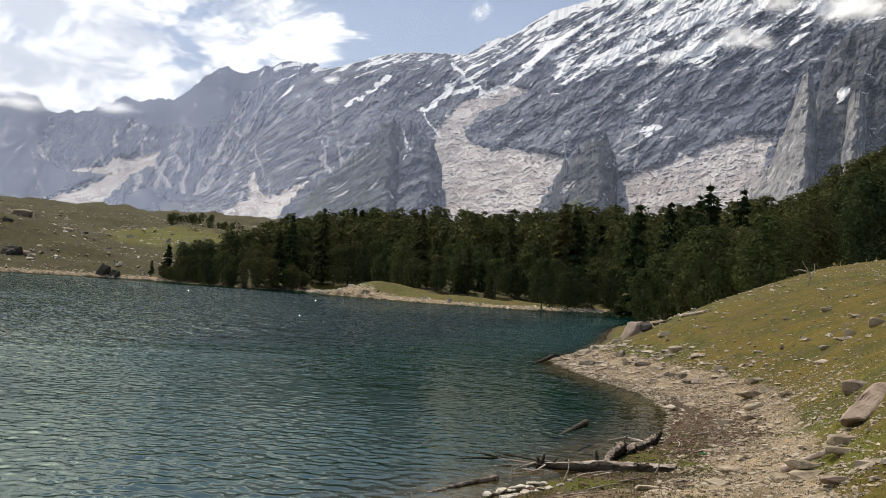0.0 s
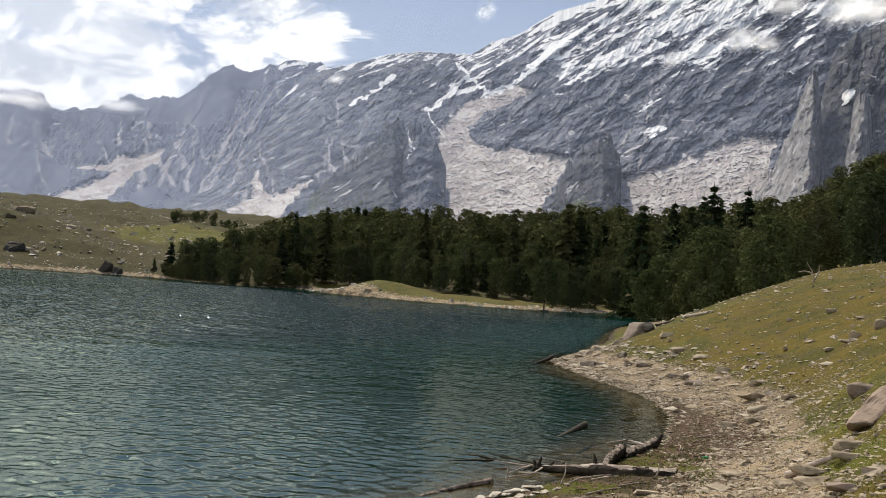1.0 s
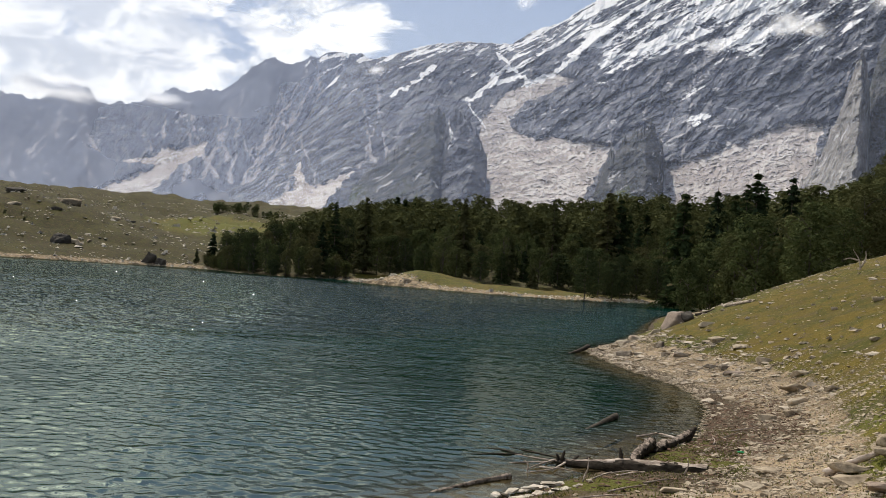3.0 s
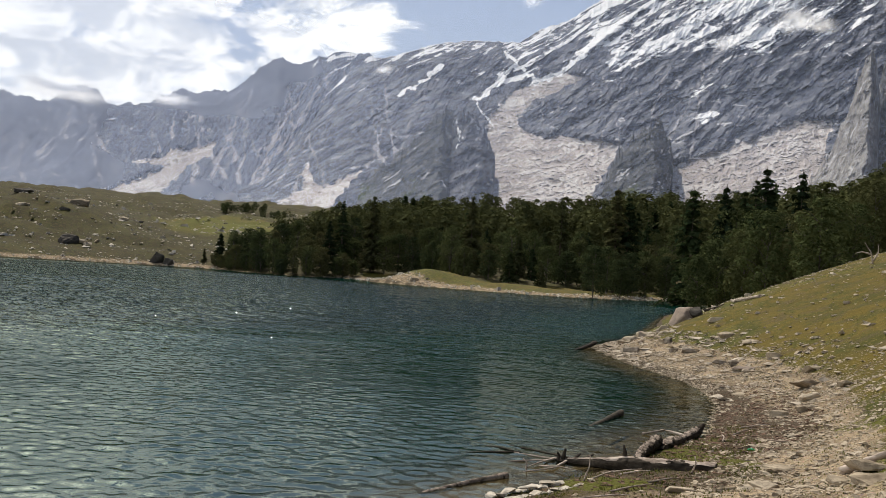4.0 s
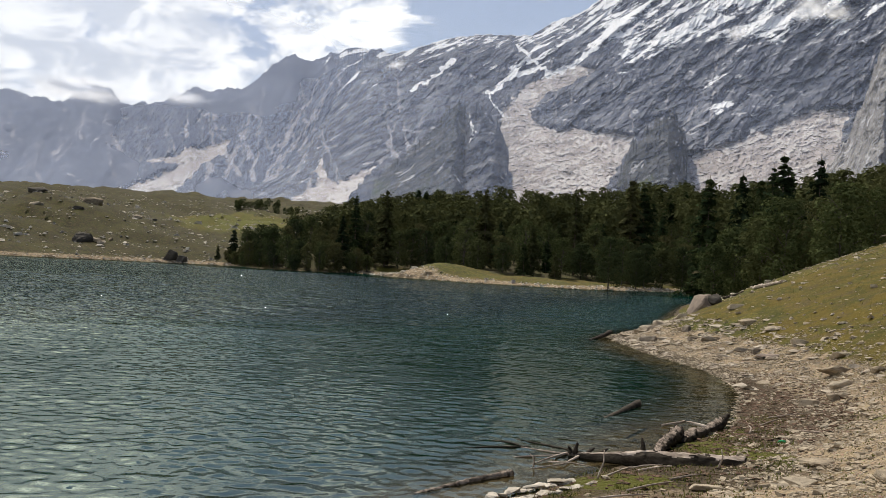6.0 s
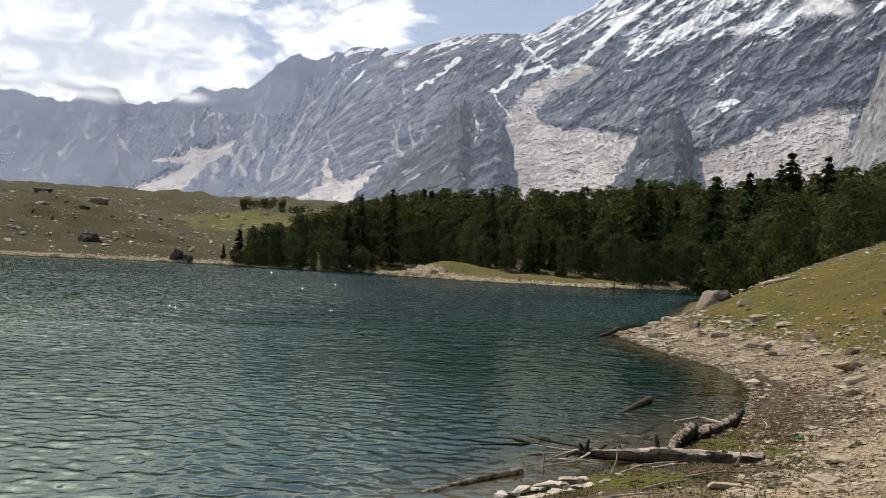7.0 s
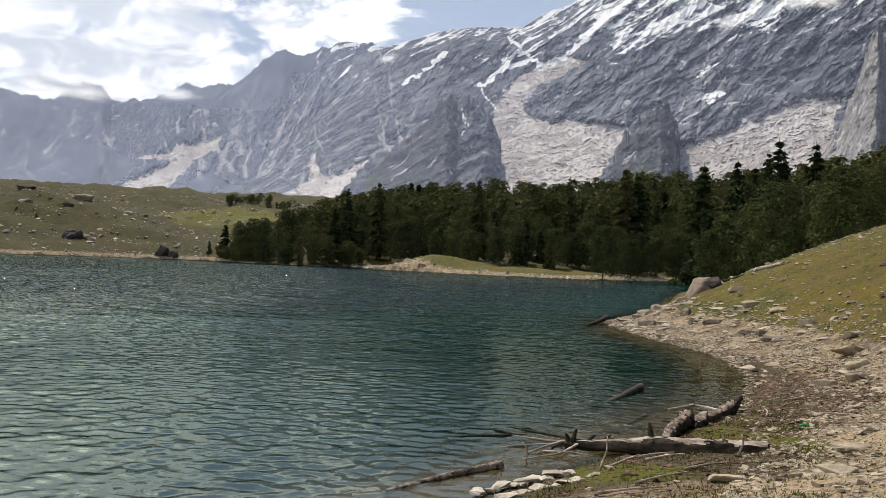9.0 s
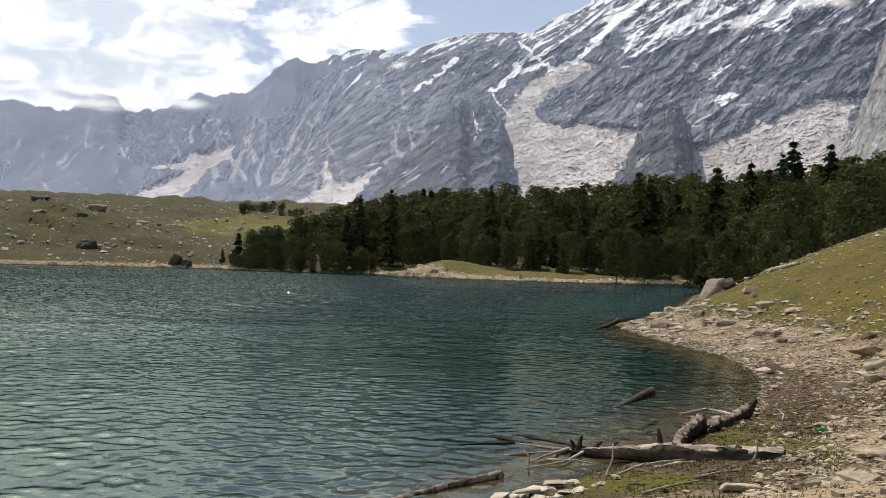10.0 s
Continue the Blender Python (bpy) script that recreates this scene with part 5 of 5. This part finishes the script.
def strew(count, fx, fy, accept, seed, power=1.0):
    rng = np.random.default_rng(seed)
    x, y = rng.uniform(*fx, count), fy[0] + (fy[1] - fy[0]) * rng.uniform(0, 1, count) ** power
    d = land_height(x, y)[1]
    b = line_side(PATHLINE, x, y)
    ok = accept(x, y, d, b, rng)
    return x[ok], y[ok]


grv = np.random.default_rng(9)
X, Y = strew(250000, (0, 15), (11, 56), lambda x, y, d, b, r: (d > -1.2) & ((d < 0.1) | (d > 1.5 + r.normal(0, 0.35, x.size)) | (y > 30) | (r.uniform(0, 1, x.size) > 0.8)) & (b < np.interp(y, [11, 20, 26, 45, 56], [1.2, 1.8, 2.2, 1.8, 1.0]) * r.uniform(0, 1.5, x.size)) & (b > -3.6) & ((b > -1.6) | (y > 20)) & (fbm(x * 0.8, y * 0.8, 8, 3) + r.uniform(-0.2, 0.2, x.size) > 0.44), 81, 1.5)
pile("beach_gravel", "grey and brown stones of the gravel beach", "gravel", X, Y, np.clip(grv.lognormal(-3.25, 0.6, len(X)), 0.025, 0.17) * np.interp(Y, [14, 26], [0.9, 1.0]), M_STONE, 82, keep_flat=0.35)
X, Y = strew(6500, (5, 15), (24, 51), lambda x, y, d, b, r: (d > 0.15) & (b < np.interp(y, [24, 30, 46, 51], [1.0, 2.0, 2.4, 3.0])) & (r.uniform(0, 1, x.size) < np.interp(y, [24, 32, 40], [0.25, 0.5, 1.0])) & (fbm(x * 0.6, y * 0.6, 38, 3) + r.uniform(-0.15, 0.15, x.size) > 0.45), 181)
pile("beach_slabs", "flat pale slabs lying over one another on the beach", "stones", X, Y, np.clip(grv.lognormal(-2.15, 0.55, len(X)), 0.07, 0.42), M_BEACH, 182, keep_flat=0.3)
X, Y = strew(22000, (3, 60), (11, 80), lambda x, y, d, b, r: (b > 0.3) & (b < 18) & (fbm(x * 0.35, y * 0.35, 18, 3) + r.uniform(-0.3, 0.3, x.size) > 0.52), 83)
pile("hillside_stones", "small pale stones strewn over the grassy slope", "stones", X, Y, np.clip(grv.lognormal(-2.35, 0.55, len(X)), 0.05, 0.34), M_BEACH, 84, keep_flat=0.4)
X, Y = strew(30000, (-170, 75), (180, 360), lambda x, y, d, b, r: (d > -0.5) & (d < np.where(x < -25, 4, 7)) & ((x < -62) | (x > -26)), 85)
pile("far_shore_stones", "pale stones along the far waterline", "stones", X, Y, np.clip(grv.lognormal(-1.15, 0.5, len(X)), 0.15, 1.3), M_PALE, 86)
X, Y = strew(13000, (-190, -40), (250, 470), lambda x, y, d, b, r: (d > 4) & (x < -60 + (y - 280) * 0.1) & (fbm(x * 0.06, y * 0.06, 28, 3) + r.uniform(-0.2, 0.2, x.size) > 0.57), 87)
pile("mound_stones", "pale and dark stones scattered over the far mound", "stones", X, Y, np.clip(grv.lognormal(-0.8, 0.6, len(X)), 0.25, 2.2), M_PALE, 88, keep_flat=0.5)

# ---- clouds on the mountains ----
m, n = material("cloud_vapour")
dens = n.noise(n.coords((0.011, 0.011, 0.016)), 1.0, 9, 0.66, 1.0)
alpha = n.math("MULTIPLY", n.ramp(n.math("ADD", dens, n.math("SUBTRACT", n.attr("core"), 0.5)), 0.34, 1.05), n.math("MULTIPLY", n.attr("veil"), 0.7))
lit = n.add("ShaderNodeAddShader")
n.set(lit, "i0", n.add("ShaderNodeBsdfDiffuse", None, Color=(0.60, 0.61, 0.63))), n.set(lit, "i1", n.add("ShaderNodeBsdfTranslucent", None, Color=(0.60, 0.61, 0.63)))
mx = n.add("ShaderNodeMixShader", None, Fac=alpha)
n.set(mx, "i1", n.add("ShaderNodeBsdfTransparent", None, Color=(1.0, 1.0, 1.0))), n.set(mx, "i2", lit)
n.add("ShaderNodeOutputMaterial", None, Surface=mx)
M_CLOUD = m


def cloud(az, el, r, wide, tall, lean, veil, seed):
    """A bank of vapour, wide and tall in degrees, r away: thin lumpy shells."""
    V, F, core = [], [], []
    rows, cols = 14, 30
    for shell in range(2):
        base = len(V)
        for i in range(rows):
            for j in range(cols):
                s, t = 2 * j / (cols - 1) - 1, 2 * i / (rows - 1) - 1
                a, e = radians(az + s * wide / 2), radians(el + t * tall / 2 + s * lean)
                rr = r - 60 * shell - 70 * noise.fractal(Vector((s * 2, t * 2, seed + shell)), 1.0, 2.0, 4)
                V.append((math.sin(a) * rr, math.cos(a) * rr, 3 + math.tan(e) * rr))
                core.append(max(0.0, 1 - math.sqrt(s * s + t * t)))
        F += (grid_faces(rows, cols) + base).tolist()
    me = mesh_from("cloud", np.array(V), np.array(F), M_CLOUD, True)
    give(me, "core", core), give(me, "veil", np.full(len(core), veil))
    ob = tagged(new("cloud", me), "white wisp of cloud clinging to the mountain", "cloud", kind="stuff")
    ob.visible_shadow = False
    return ob


for k, spec in enumerate([(19.9, 15.3, 1900, 4.2, 2.6, 0.35, 0.8), (21.4, 15.1, 1900, 3.4, 1.8, -0.2, 0.7), (26.2, 16.9, 1800, 8.5, 3.6, 0.3, 1.25), (22.4, 17.2, 1900, 5.0, 2.4, 0.0, 0.9), (16.1, 14.2, 2300, 2.8, 1.6, 0.1, 0.55),
                          (-3.9, 11.9, 2600, 2.4, 1.3, 0.2, 0.9), (-22.0, 8.9, 2600, 11.0, 2.6, -0.1, 1.35), (-27.5, 9.2, 2600, 9.0, 3.0, -0.4, 1.35), (-16.2, 9.0, 2600, 5.0, 1.5, 0.0, 1.1), (4.9, 16.5, 4600, 2.4, 2.2, 0.2, 0.6)]):
    cloud(*spec, 10 * k)

# short grass, moss and weed
m, n = material("grass_blades")
gr = n.add("ShaderNodeNewGeometry").outputs["Random Per Island"]
M_BLADE = finish(m, n, n.mix(gr, (0.07, 0.09, 0.012), (0.20, 0.19, 0.05)), 0.7)


def turf(name, label, X, Y, tall, seed):
    rng = np.random.default_rng(seed)
    n = len(X)
    Z = land_height(X, Y)[0]
    a, lean = rng.uniform(0, 6.283, n), rng.uniform(-0.6, 0.6, (n, 2)) * tall[:, None]
    w = tall * rng.uniform(0.12, 0.25, n)
    P = np.stack([X, Y, Z - 0.01], -1)
    side = np.stack([np.cos(a) * w, np.sin(a) * w, a * 0], -1)
    tip = np.stack([lean[:, 0], lean[:, 1], tall], -1)
    V = np.stack([P - side, P + side, P + tip * 0.6 + side * 0.5, P + tip], 1).reshape(-1, 3)
    F = np.arange(4 * n).reshape(n, 4)
    return tagged(new(name, mesh_from(name, V, F, M_BLADE)), label, "grass", kind="stuff")


X, Y = strew(150000, (0.5, 26), (10, 60), lambda x, y, d, b, r: (d > 0.15) & (b > 0.2 - 0.6 * r.uniform(0, 1, x.size)) & (b < 13) & (fbm(x * 0.9, y * 0.9, 48, 4) + r.uniform(-0.12, 0.12, x.size) > 0.47), 91, 1.7)
turf("slope_grass", "short green and straw-coloured mountain grass", X, Y, grv.uniform(0.02, 0.055, len(X)), 92)
X, Y = strew(60000, (1.5, 14), (10.5, 36), lambda x, y, d, b, r: (d > 0.6) & (b > -2.4) & (b < 0.6) & (fbm(x * 0.7, y * 0.7, 49, 4, 0.6) + r.uniform(-0.08, 0.08, x.size) > 0.55), 98, 1.3)
turf("path_grass", "sparse green grass tufts among the path's gravel", X, Y, grv.uniform(0.015, 0.05, len(X)), 99)
X, Y = strew(40000, (0.8, 7), (12, 23), lambda x, y, d, b, r: (d > -0.05) & (b < -0.7) & (fbm(x * 1.1, y * 1.1, 58, 3) + r.uniform(-0.1, 0.1, x.size) > 0.5), 93)
turf("shore_grass", "bright green mossy grass beside the driftwood", X, Y, grv.uniform(0.02, 0.06, len(X)), 94)

# brown drift litter thrown up along the waterline
X, Y = strew(40000, (1.5, 10), (13, 32), lambda x, y, d, b, r: (d > 0.1) & (d < 2.3) & (np.exp(-((y - 23) / 4.5) ** 2) + 0.25 > r.uniform(0, 1.2, x.size)), 95)
pile("drift_litter", "brown twigs and bark litter along the waterline", "twig litter", X, Y, np.clip(grv.lognormal(-3.0, 0.5, len(X)), 0.025, 0.15), M_LITTER, 96, keep_flat=0.2)

# lone trees of the far shore
for kind, x, y, s in ((firs[2], -62.5, 277, 1.1), (birches[0], -57.0, 272, 1.05), (firs[2], -68.5, 283, 0.45), (birches[3], -51.5, 262, 1.0)):
    copy_thing(kind, pose(x, y, height_at(x, y) - 0.1, 0, 0, x * 31)).scale = (s, s, s)
X, Y = strew(26, (-104, -76), (440, 452), lambda x, y, d, b, r: x > -115, 97)
woodland("ridge_bushes", "dark low bushes on the far meadow's edge", list(zip(X * 0.98, Y)), [birches[3], birches[1]], rng, 0.5)
